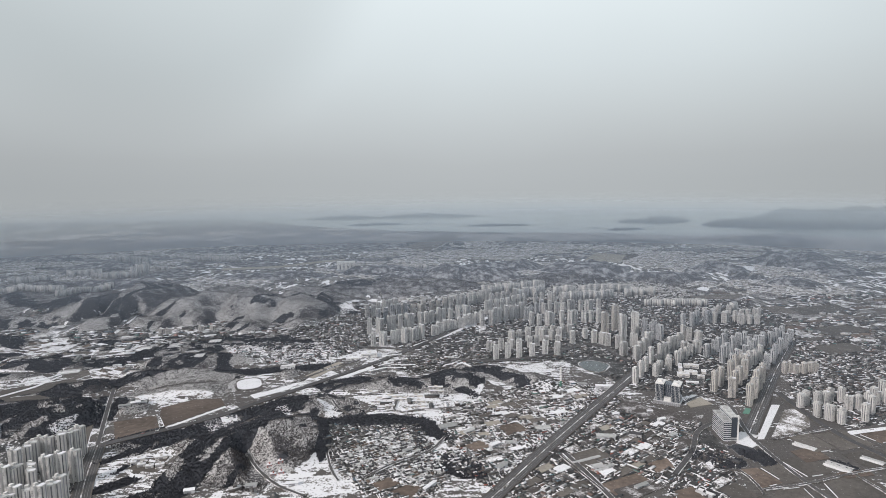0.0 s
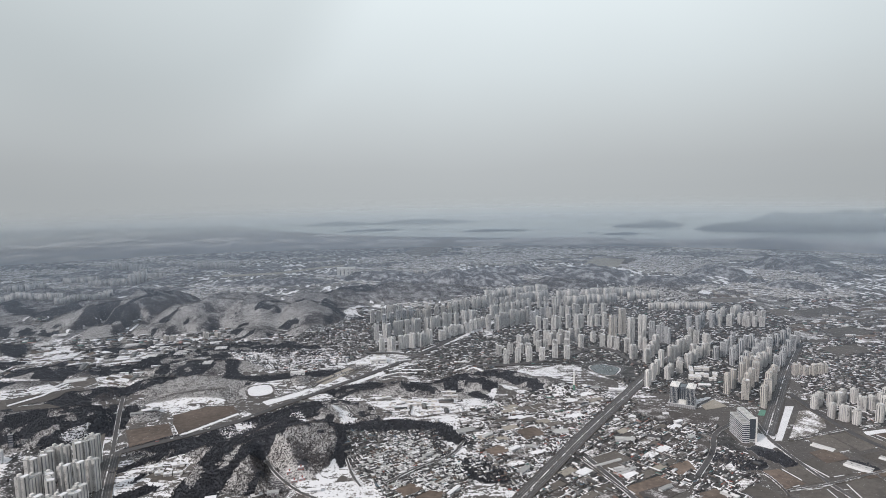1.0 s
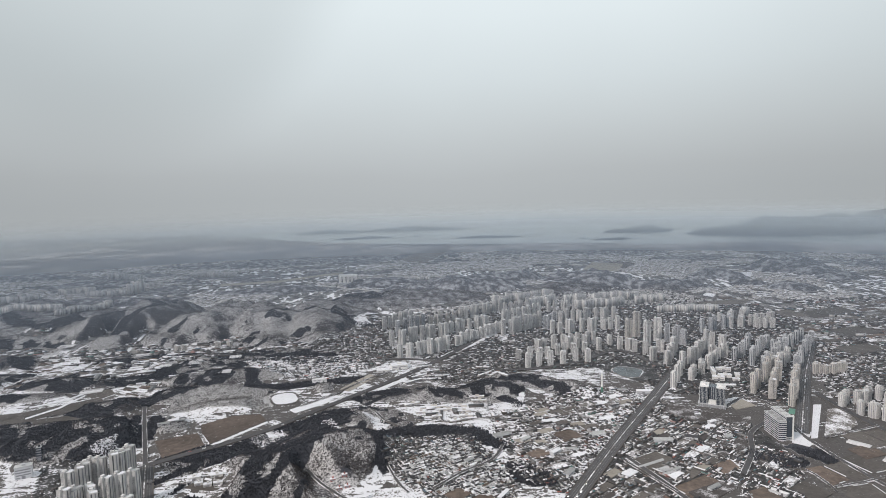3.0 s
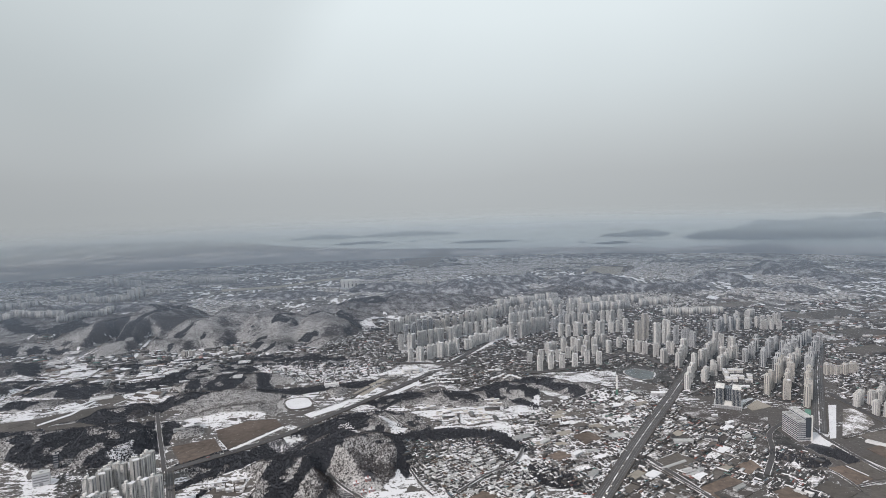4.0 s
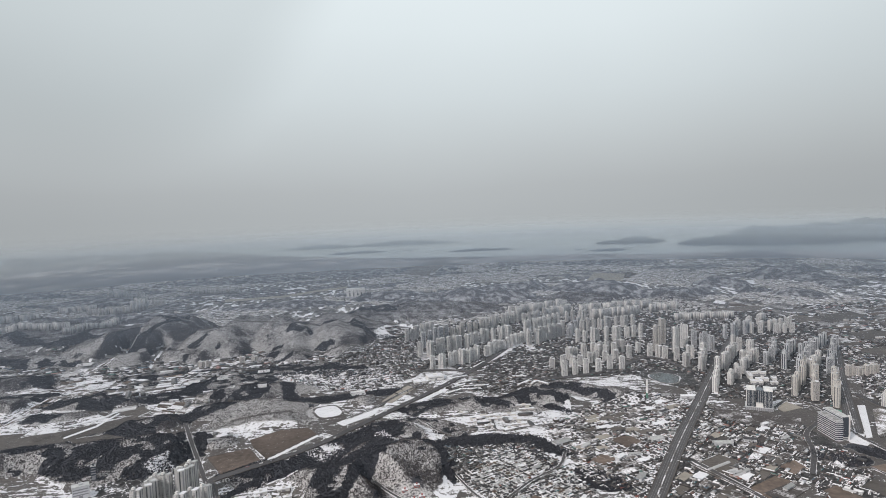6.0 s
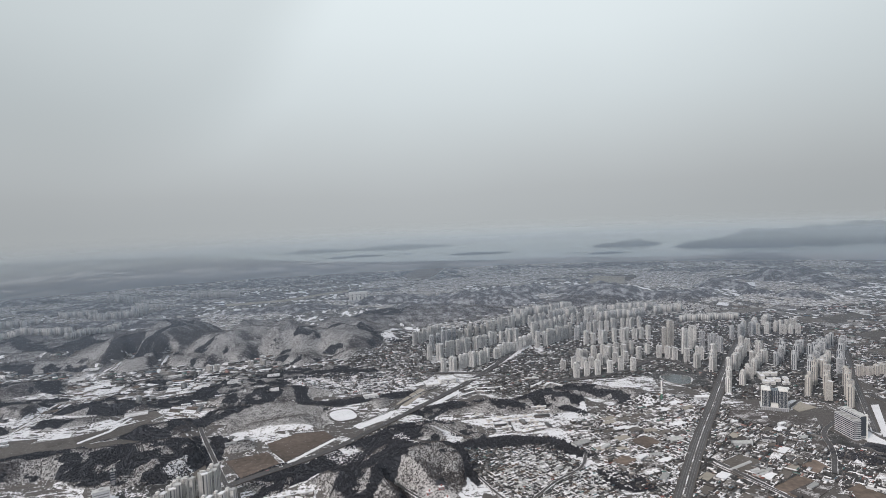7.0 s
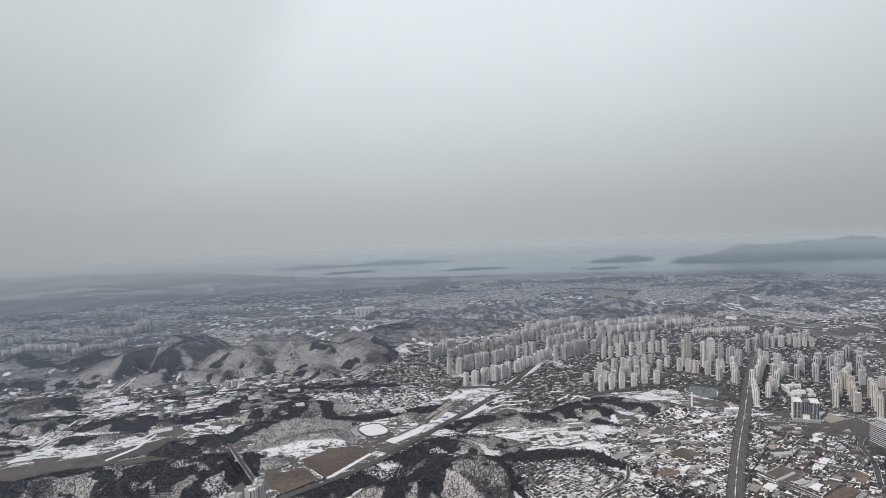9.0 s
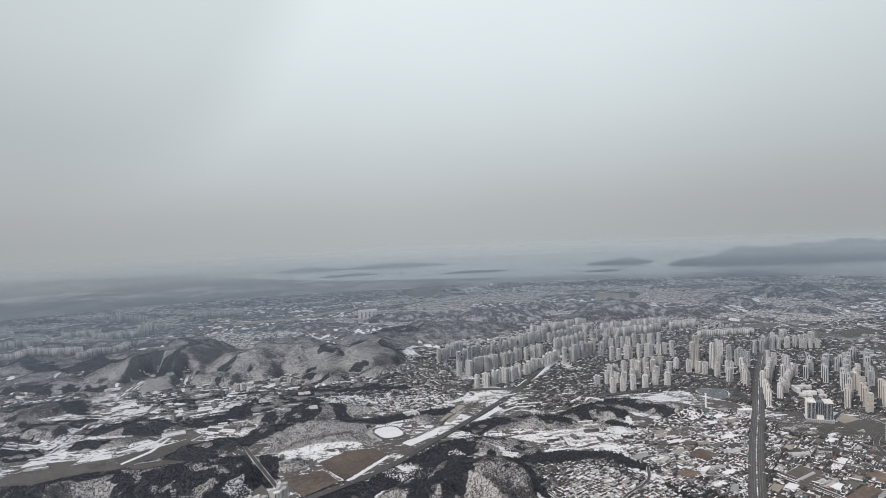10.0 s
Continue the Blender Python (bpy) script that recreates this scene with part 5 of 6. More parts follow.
def free(x, y, gap=5.0, towers=True):
    ok = np.ones(x.shape, bool)
    for half, line in ROAD_LINES:
        ok &= to_line(line, x, y) > half + gap
    for poly in FIELD_POLYS:
        p = np.array(poly, float)
        (x0, y0), (x1, y1) = p.min(0), p.max(0)
        near = np.nonzero((x > x0) & (x < x1) & (y > y0) & (y < y1))[0]
        if len(near):
            ok[near] &= ~inside(poly, x[near], y[near])
    for sx, sy, r in SITES:
        ok &= np.hypot(x - sx, y - sy) > r
    for tx, ty in TOWERS if towers else ():
        ok &= np.hypot(x - tx, y - ty - 4) > 15
    return ok



def plant_woods():
    n = 900000
    x, y = rng.uniform(-1400, 950, n), 575 + 1325 * rng.random(n) ** 1.25
    wood, ever, snow, town, flank_dark = cover(x, y)
    lot = rng.random(n)
    belt = (ever > 0.5) & (lot < 0.75)
    # darker and paler tree copies carry the slope shade in their colours
    shade = np.clip((flank_dark - 0.2) / 0.6, 0, 1)
    dark = (wood > 0.5) & (ever <= 0.5) & (lot < 0.04 + 0.38 * shade + 0.17 * np.clip((950 - y) / 150, 0, 1))
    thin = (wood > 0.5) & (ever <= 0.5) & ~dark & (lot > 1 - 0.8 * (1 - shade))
    for name, shape, keep, mat, tall, wide, label in (
            ("bare_woods", bare_tree(), dark, M_BARE, (1.5, 2.5), (1.9, 2.9), "dense leafless dark winter woods on the hills"),
            ("birch_woods", bare_tree(), thin, M_TWIG, (1.5, 2.5), (0.8, 1.4), "open leafless woods over snow, coloured paler as if lit"),
            ("tree_belts", bare_tree(), belt, M_FIR, (1.4, 2.3), (1.9, 2.9), "dark dense trees in belts and groves")):
        px, py = x[keep], y[keep]
        ok = free(px, py, 1.5, towers=False)
        px, py = px[ok], py[ok]
        k = len(px)
        w = rng.uniform(*wide, k) * (1 + np.clip(py - 1300, 0, 800) / 3000)
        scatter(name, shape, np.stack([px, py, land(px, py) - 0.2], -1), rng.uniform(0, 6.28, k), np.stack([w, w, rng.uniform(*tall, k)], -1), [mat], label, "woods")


def groves():
    """A few rounded evergreen groves by the fields."""
    px, py = [], []
    for half, pts in WOOD_BELTS:
        if half <= 14:
            line = smooth_line(pts, 5)
            k = int(len(line) * half * 0.55)
            q = line[rng.integers(0, len(line), k)] + rng.normal(0, half * 0.4, (k, 2))
            px += list(q[:, 0])
            py += list(q[:, 1])
    px, py = np.array(px), np.array(py)
    w = rng.uniform(1.7, 2.9, len(px))
    scatter("evergreen_groves", fir_tree(), np.stack([px, py, land(px, py) - 0.2], -1), rng.uniform(0, 6.28, len(px)), np.stack([w, w, rng.uniform(1.7, 2.9, len(px))], -1), [M_FIR], "dark evergreen groves beside the fields", "trees")


def estate_trees():
    """Leafless trees between the towers and along the streets."""
    px, py = [], []
    for k, count in ((5, 5200), (6, 900), (8, 500), (9, 300), (2, 500), (1, 500)):
        p = np.array(TOWN_POLYS[k], float)
        (x0, y0), (x1, y1) = p.min(0), p.max(0)
        x, y = rng.uniform(x0, x1, count), rng.uniform(y0, y1, count)
        ok = inside(TOWN_POLYS[k], x, y) & free(x, y, 1.0, towers=False) & (fbm(x, y, 40, 2) > 0.42)
        px += list(x[ok])
        py += list(y[ok])
    px, py = np.array(px), np.array(py)
    w = rng.uniform(2.2, 4.2, len(px))
    scatter("estate_trees", fir_tree(), np.stack([px, py, land(px, py) - 0.2], -1), rng.uniform(0, 6.28, len(px)), np.stack([w, w, rng.uniform(2.0, 3.8, len(px))], -1), [M_BARE], "dull leafless trees between the towers", "trees")


plant_woods()
groves()
estate_trees()


# quarters: spacing, turn, size range, height range, chance, corners
QUARTERS = [
    (5.7, 28, (2.7, 4.7), (2.0, 3.0), 0.93, TOWN_POLYS[0]), (6.8, 38, (2.4, 7.0), (1.8, 3.6), 0.74, TOWN_POLYS[1]),
    (7.0, 20, (2.4, 6.5), (1.8, 3.6), 0.70, TOWN_POLYS[2]), (7.0, 12, (3.6, 5.6), (3, 5.5), 0.9, TOWN_POLYS[3]),
    (7.4, 25, (3.4, 5.8), (2.8, 4.6), 0.85, TOWN_POLYS[4]), (8.2, 25, (3, 6.5), (2.2, 4.2), 0.6, TOWN_POLYS[5]),
    (7.6, 15, (3, 6.5), (2.2, 4.6), 0.75, TOWN_POLYS[6]), (8.6, 10, (2.6, 5.5), (2.2, 3.6), 0.5, TOWN_POLYS[7]),
    (26, 20, (7, 20), (3, 5), 0.55, [(-851, 1227), (-785, 1410), (-585, 1346), (-521, 1421), (-480, 1271), (-613, 1195), (-687, 1108)]),
]
QUARTERS += [
    (20, 10, (6, 14), (3, 5), 0.6, [(-623, 1088), (-573, 1137), (-473, 1132), (-467, 1065), (-543, 1032)]),
    (22, 10, (6, 14), (3, 5), 0.5, [(-494, 916), (-447, 931), (-436, 869), (-478, 860)]),
    (18, 30, (6, 12), (3, 5), 0.55, [(-247, 626), (-243, 670), (-177, 668), (-150, 618)]),
    (20, 30, (5, 12), (3, 5), 0.5, [(363, 828), (374, 721), (301, 611), (241, 613)]),
    (22, 5, (6, 12), (3, 5), 0.5, [(-297, 897), (-236, 913), (-221, 850), (-283, 863)]),
]
QUARTERS += [
    (18, 5, (6, 14), (3, 5), 0.45, [(-132, 925), (-25, 946), (59, 850), (-7, 822), (-108, 867)]),
    (30, 15, (8, 18), (3, 6), 0.6, [(-208, 1619), (101, 1939), (433, 2137), (388, 1914), (86, 1672)]),
]
HOUSE_SPOTS = []
for spacing, turn, size, tall, chance, poly in QUARTERS:
    x, y = fill(poly, spacing, turn, chance)
    ok = free(x, y) & (land(x, y) < 9)
    for hx, hy in zip(x[ok], y[ok]):
        HOUSE_SPOTS.append((hx, hy, rng.uniform(*size) * 1.15, rng.uniform(*size) * 0.62, rng.uniform(*tall), radians(turn + rng.choice([0, 0, 90]) + rng.uniform(-3, 3))))
# scattered hamlets out to the coast
n = 120000
x, y = rng.uniform(-2600, 3000, n), 1250 + 2700 * rng.random(n) ** 1.2
wood, ever, snow, town, flank_dark = cover(x, y)
ok = (wood < 0.3) & (town < 0.5) & (fbm(x, y, 200, 3) > 0.45) & (np.abs(x + 160) < y * 0.95) & free(x, y) & ~inside(SEA_POLY, x, y)
for hx, hy in zip(x[ok], y[ok]):
    k = 1 + max(0, hy - 1500) / 1800
    HOUSE_SPOTS.append((hx, hy, rng.uniform(5, 13) * k, rng.uniform(4, 8) * k, rng.uniform(3, 6), rng.uniform(-0.5, 0.9)))
spots = np.array(HOUSE_SPOTS)
near = np.argsort(np.hypot(spots[:, 0] + 60, spots[:, 1] - 720))
single, crowd = spots[near[:300]], spots[near[300:]]

HOUSE_LABELS = [("house", "small house with a snow-covered gable roof", M_SNOW), ("house", "small house with a grey tiled gable roof", M_ROOFSLAB),
                ("house", "small house with a dark gable roof", M_DARKROOF), ("house", "small house with a blue sheet roof", M_BLUE),
                ("house", "small house with a red-brown roof", M_BROWN)]
HOUSE_MESH = {}


def house(x, y, w, d, h, turn, look_no):
    """A single low house with its walls, roof and windows."""
    w, d, h = round(w), round(d), round(h * 2) / 2
    name, label, mat = HOUSE_LABELS[look_no]
    key = (w, d, h, look_no)
    if key not in HOUSE_MESH:
        walls, roof, pane = Shape(), Shape(), Shape()
        walls.box(-w / 2, w / 2, -d / 2, d / 2, 0, h * 0.62)
        walls.box(w * 0.1, w * 0.3, -d / 2 - 1.2, -d / 2, 0, h * 0.5)
        roof.gable(w, d, h * 0.62 + 0.01, h, 0.45)
        pane.box(-0.6, 0.6, -0.06, 0.06, 0, 1.1)
        HOUSE_MESH[key] = (walls.mesh("wall", (M_WALL, M_WALL_BEIGE, M_WALL_GREY, M_WALL_WHITE)[(w + int(d)) % 4]), roof.mesh("roof", mat), pane.mesh("window", M_GLASS))
    walls, roof, pane = HOUSE_MESH[key]
    t = thing(name, Matrix.LocRotScale((x, y, ground_at(x, y)), Euler((0, 0, turn)), None), label, "house", "village houses")
    part("wall", walls, t)
    part("roof", roof, t, label.split(" with a ")[1])
    for px, py in ((-w * 0.25, -d / 2), (w * 0.25, d / 2)):
        part("window", pane, t, "", pose(px, py, h * 0.2))


for hx, hy, w, d, h, turn in single:
    house(hx, hy, w, d, h, turn, trng.choice((0, 0, 0, 0, 1, 1, 1, 1, 1, 2, 2, 2, 2, 2, 2, 1, 2, 2, 4, 4)))
remote = crowd[crowd[:, 1] > 1650]
crowd = crowd[crowd[:, 1] <= 1650]
block = Shape()
block.v = [(a, b, c) for c in (0, 1) for a, b in ((-0.5, -0.5), (0.5, -0.5), (0.5, 0.5), (-0.5, 0.5))]
block.f, block.m = [BOX_F[k] for k in (2, 3, 4, 5, 1)], [0, 0, 0, 0, 1]
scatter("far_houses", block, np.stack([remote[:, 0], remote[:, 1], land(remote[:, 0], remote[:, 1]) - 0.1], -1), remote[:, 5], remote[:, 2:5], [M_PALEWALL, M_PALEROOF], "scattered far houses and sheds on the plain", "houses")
pick = rng.random(len(crowd))
for kind, lo, hi in (("gable", 0, 0.34), ("flat", 0.34, 0.64), ("shed", 0.64, 1.01)):
    g = crowd[(pick >= lo) & (pick < hi)]
    stretch = 1.7 if kind == "shed" else 1.0
    scatter("village_houses", town_house(kind), np.stack([g[:, 0], g[:, 1], land(g[:, 0], g[:, 1]) - 0.1], -1), g[:, 5],
            np.stack([g[:, 2] * stretch, g[:, 3], g[:, 4]], -1), [M_HOUSEWALL, M_ROOFS], "low houses and sheds with snowy and dark roofs", "houses")


# ---- single buildings that stand out ----
def office_block():
    """A U-shaped office tower: two finned wings, a glazed middle, a white lobby and a podium."""
    t = thing("office_building", pose(337, 885, 0, 0, 0, -30), "dark glazed U-shaped office tower with pale vertical fins", "office building")
    t.location, t.scale = (334, 880, 0), (0.9, 0.9, 0.95)
    h, wing, mid, deep = 32.0, 13.0, 13.0, 24.0
    fin = Shape().box(-0.12, 0.12, -0.4, 0, 5.2, h).mesh("fin", M_WALL_WHITE)
    side_fin = Shape().box(-0.4, 0, -0.12, 0.12, 5.2, h).mesh("fin", M_WALL_WHITE)
    for x0 in (-mid / 2 - wing, mid / 2):
        part("glass_wall", Shape().box(x0, x0 + wing, 0, deep, 5, h).mesh("glass_wall", M_GLASS_BLUE), t, "dark glass curtain wall")
        part("roof", Shape().box(x0 - 0.4, x0 + wing + 0.4, -0.8, deep + 0.4, h, h + 1.6).box(x0 + 3, x0 + 9, 6, 16, h + 1.6, h + 4).mesh("roof", M_WALL_WHITE), t, "white roof cap with plant room")
        for k in range(7):
            part("fin", fin, t, "", pose(x0 + 0.4 + k * (wing - 0.8) / 6, 0, 0))
    for k in range(11):
        part("fin", side_fin, t, "", pose(-mid / 2 - wing, 1.5 + k * 2.1, 0))
    part("glass_wall", Shape().box(-mid / 2, mid / 2, 6, deep, 5, h - 1).mesh("glass_wall", M_GLASS_BLUE), t, "blue glass curtain wall")
    for k in range(4):
        part("mullion", Shape().box(-0.15, 0.15, 5.6, 6, 5, h - 1).mesh("mullion", M_WALL_GREY), t, "", pose(-4.8 + k * 3.2, 0, 0))
    part("lobby", Shape().box(-mid / 2 + 1, mid / 2 - 1, -1.2, 5.5, 5, 11).mesh("lobby", M_WALL_WHITE), t, "white lobby block")
    part("podium", Shape().box(-mid / 2 - wing - 2, mid / 2 + wing + 2, -2.5, deep + 2, 0, 4.6).mesh("podium", M_GLASS), t, "dark glazed podium")
    part("podium_roof", Shape().box(-mid / 2 - wing - 2.6, mid / 2 + wing + 2.6, -3.1, deep + 2.6, 4.6, 5.1).mesh("podium_roof", M_WALL_GREY), t)
    post = Shape().box(-0.2, 0.2, -3.0, -2.5, 0, 4.6).mesh("post", M_WALL_GREY)
    for k in range(14):
        part("post", post, t, "", pose(-20.5 + k * 3.15, 0, 0))


def hospital_block():
    """A slab with banded floors, stepped towards a taller glazed end."""
    t = thing("hospital_building", pose(357, 747, 0, 0, 0, -4), "white hospital slab with banded floors and a glazed end", "hospital")
    t.scale, t.location = (0.86, 0.86, 0.90), (360, 752, 0)
    for name, x0, x1, y0, y1, floors in (("ward_wing", 0, 11, 0, 46, 9), ("main_block", 11.1, 22, 2, 48, 11)):
        top = floors * 3.0 + 2
        body = part(name, Shape().box(x0 + 0.4, x1 - 0.4, y0 + 0.4, y1 - 0.4, 0, top).mesh(name, M_GLASS_BLUE), t, "dark window bands")
        band = Shape().box(x0, x1, y0, y1, 0, 1.25).mesh("spandrel", M_WALL_GREY)
        for k in range(floors + 1):
            part("spandrel", band, body, "white floor band", pose(0, 0, min(k * 3.0 + 0.4, top - 1.2)))
        part("roof", Shape().box(x0 - 0.1, x1 + 0.1, y0 - 0.1, y1 + 0.1, top + 0.3, top + 0.9).mesh("roof", M_ROOFSLAB), body, "flat grey roof with snow")
        for k in range(3):
            part("plant_room", Shape().box(x0 + 2, x1 - 3, y0 + 6 + k * 13, y0 + 12 + k * 13, top + 0.9, top + 3).mesh("plant_room", M_ROOFSLAB), body, "grey plant room dusted with snow")
    part("end_frame", Shape().box(20.2, 22.4, 0.8, 4, 0, 38).mesh("end_frame", M_WALL_WHITE), t, "white frame of the glazed end")
    part("glazed_end", Shape().box(11.5, 20.1, 1.2, 2.3, 6, 35).mesh("glazed_end", M_GLASS_BLUE), t, "blue glass end wall")


def tall_chimney():
    t = thing("chimney", pose(188, 955, 0), "slender white plant chimney with a green base", "chimney")
    s = Shape()
    ring = [(math.cos(k * 0.7854), math.sin(k * 0.7854)) for k in range(8)]
    part("base", Shape().prism([(2.2 * a, 2.2 * b) for a, b in ring], 0, 13, 0, [(1.7 * a, 1.7 * b) for a, b in ring]).mesh("base", M_GREEN), t, "green chimney base")
    part("shaft", s.prism([(1.7 * a, 1.7 * b) for a, b in ring], 13, 36, 0, [(1.15 * a, 1.15 * b) for a, b in ring]).mesh("shaft", M_WALL_WHITE), t)
    for z in (24, 35):
        part("gallery", Shape().prism([(2.1 * a, 2.1 * b) for a, b in ring], z, z + 0.7).mesh("gallery", M_WALL_GREY), t)


def reservoir():
    pts = [(math.cos(a) * 25 * (1 + 0.12 * math.sin(3 * a)), math.sin(a) * 33 * (1 + 0.10 * math.cos(2 * a + 1))) for a in np.linspace(0, 2 * math.pi, 36, endpoint=False)]
    t = thing("reservoir", pose(270, 1066, 0, 0, 0, -12), "still grey pond with a snowy bank", "pond", kind="structure")
    part("bank", Shape().prism([(x * 1.10, y * 1.08) for x, y in pts], 0.05, 0.6).mesh("bank", M_PATCHY), t, "snowy bank path")
    s = Shape()
    s.prism(pts, 0.1, 0.75)
    part("water_surface", s.mesh("water_surface", M_POND), t)


def hall(name, x, y, w, d, h, turn, wall_m, roof_m, label, category, kind="gable", group=""):
    """A large shed or public building: walls, roof, door."""
    t = thing(name, pose(x, y, ground_at(x, y), 0, 0, turn), label, category, group)
    part("wall", Shape().box(-w / 2, w / 2, -d / 2, d / 2, -1, h).mesh("wall", wall_m), t)
    if kind == "gable":
        part("roof", Shape().gable(w, d, h + 0.01, h + 0.18 * d, 0.5).mesh("roof", roof_m), t)
    elif kind == "vault":
        s, n = Shape(), 7
        arc = [(-d / 2 * 1.04 * math.cos(math.pi * k / n), d * 0.22 * math.sin(math.pi * k / n)) for k in range(n + 1)]
        s.v = [(sx * w / 2 * 1.02, a, h + b) for sx in (-1, 1) for a, b in arc]
        s.f = [(k, k + n + 1, k + n + 2, k + 1) for k in range(n)] + [tuple(range(n + 1)), tuple(range(2 * n + 1, n, -1))]
        s.m = [0] * len(s.f)
        part("roof", s.mesh("roof", roof_m), t)
    else:
        part("roof", Shape().box(-w / 2 - 0.3, w / 2 + 0.3, -d / 2 - 0.3, d / 2 + 0.3, h, h + 0.6).mesh("roof", roof_m), t)
        part("roof_hut", Shape().box(-w * 0.1, w * 0.15, -d * 0.2, d * 0.2, h + 0.6, h + 2.6).mesh("roof_hut", wall_m), t)
    part("door", Shape().box(-2, 2, -d / 2 - 0.12, -d / 2 + 0.05, 0, min(4, h * 0.7)).mesh("door", M_GLASS), t)
    rows = max(1, int(h / 3.2))
    for r in range(rows):
        part("window", Shape().box(-w * 0.44, w * 0.44, -d / 2 - 0.06, -d / 2 + 0.02, 1.2 + r * 3.2, 2.6 + r * 3.2).mesh("window", M_GLASS) if r or rows == 1 and h > 5 else
             Shape().box(-w * 0.44, -w * 0.2, -d / 2 - 0.06, -d / 2 + 0.02, 1.2, 2.4).mesh("window", M_GLASS), t, "dark window band")
    return t


office_block()
hospital_block()
tall_chimney()
reservoir()
hall("sports_hall", -147, 1148, 30, 20, 8, 12, M_WALL_WHITE, M_SNOW, "white sports hall with a snow-covered flat roof", "hall", "flat")
hall("sports_hall_annexe", -176, 1128, 24, 10, 4, 12, M_WALL_WHITE, M_SNOW, "low annexe with a white vaulted roof", "hall", "vault")
hall("blue_tower", -600, 783, 6, 6, 17, 20, M_GLASS_BLUE, M_ROOFSLAB, "narrow blue glass office tower", "office building", "flat")
hall("concrete_block", -600, 750, 18, 10, 15, 25, M_WALL_GREY, M_ROOFSLAB, "plain grey concrete apartment block", "building", "flat")
SCHOOL = [(416, 1041, 29, 6, 7, 72), (439, 1050, 25, 6, 6, -14), (425, 1017, 21, 8, 5, -14), (449, 1020, 14, 7, 4, 72), (407, 1004, 19, 10, 6, -14), (434, 996, 11, 7, 4, -14)]
for x, y, w, d, h, turn in SCHOOL:
    hall("school_building", x, y, w, d, h, turn, M_WALL, M_SNOW, "low school building under a snow-covered flat roof", "school", "flat", "school yard")
for x, y, w, d in ((-373, 707, 9, 5), (-361, 703, 9, 5), (-384, 723, 15, 7), (-358, 727, 14, 5), (-350, 706, 10, 4), (-386, 713, 6, 5)):
    hall("rural_school_block", x, y, w, d, 3.5, 15, M_WALL, M_SNOW, "low white block with a snow-covered flat roof", "building", "flat", "rural school")
for x, y in ((-214, 699), (-200, 698), (-195, 681), (-204, 679)):
    hall("guest_house", x, y, 6, 3.2, 2.4, 12, M_RED, M_SNOW, "small red-walled house with a snow-white roof", "house", "flat", "red houses")
# portal-shaped block on the far plain
portal = thing("portal_building", pose(-356, 2200, 0, 0, 0, 5), "pale portal-shaped office block on the far plain", "office building")
for k in range(5):
    part("tower_leg", Shape().box(-4.5, 4.5, 0, 16, 0, 30).mesh("tower_leg", M_WALL), portal, "", pose(-28 + k * 14, 0, 0))
part("bridge_floor", Shape().box(-33, 33, -1, 17, 30, 37).mesh("bridge_floor", M_WALL_WHITE), portal, "white top storey")
part("podium", Shape().box(-36, 36, -4, 20, 0, 8).mesh("podium", M_WALL_GREY), portal)

# running track with its snow-covered infield
def ellipse(rx, ry, n=40):
    return [(rx * math.copysign(abs(math.cos(a)) ** 0.7, math.cos(a)), ry * math.copysign(abs(math.sin(a)) ** 0.7, math.sin(a))) for a in np.linspace(0, 2 * math.pi, n, endpoint=False)]


track = thing("running_track", pose(-333, 999, 0, 0, 0, 20), "oval running track round a snow-covered pitch", "sports ground", kind="structure")
part("lane_ring", Shape().prism(ellipse(24, 32), 0.0, 0.5).mesh("lane_ring", M_MUD), track, "dark muddy track ring")
part("pitch", Shape().prism(ellipse(20, 27), 0.1, 0.7).mesh("pitch", M_SNOW), track, "clean snow-covered pitch")

# warehouses and sheds: place, length, depth, height, turn, roof
W_GREY, W_WHITE, W_DARK = (M_ROOFSLAB, "grey sheet"), (M_SNOW, "snow-covered"), (M_DARKROOF, "dark sheet")
SHEDS = [
    (211, 766, 30, 12, 6, -8, W_GREY), (255, 952, 26, 11, 7, -10, W_WHITE), (3, 808, 30, 16, 5, 20, W_GREY), (66, 690, 22, 10, 5, 50, W_GREY),
    (63, 748, 20, 9, 5, 40, W_WHITE), (85, 755, 18, 7, 4, 0, W_GREY), (252, 772, 20, 12, 5, -20, W_DARK), (304, 820, 14, 8, 5, 20, W_WHITE),
    (188, 895, 18, 8, 5, 30, W_DARK), (226, 969, 16, 9, 5, 0, W_GREY), (133, 798, 24, 16, 4, 10, W_GREY), (301, 770, 16, 8, 4, 30, W_GREY),
    (32, 792, 20, 8, 4, 40, W_GREY), (-19, 647, 26, 6, 4, 55, W_WHITE), (-50, 736, 14, 7, 4, 30, W_GREY),
]
SHEDS += [
    (-476, 899, 18, 12, 4, 30, W_WHITE),
]
SHEDS += [
    (-468, 908, 12, 9, 4, 30, W_GREY), (-481, 877, 20, 8, 3.5, 20, W_GREY), (298, 851, 10, 6, 4, 0, W_WHITE), (246, 843, 12, 7, 4, 10, W_WHITE),
    (221, 833, 10, 6, 4, 20, W_WHITE), (407, 967, 24, 10, 5, -10, W_WHITE), (-222, 654, 16, 8, 4, 10, W_GREY), (-175, 657, 14, 8, 4, 10, W_WHITE),
    (-288, 643, 14, 9, 5, 15, W_WHITE), (195, 686, 12, 6, 4, 30, W_GREY), (217, 640, 22, 7, 4, 30, W_GREY), (-517, 1311, 30, 10, 5, 10, W_WHITE),
]
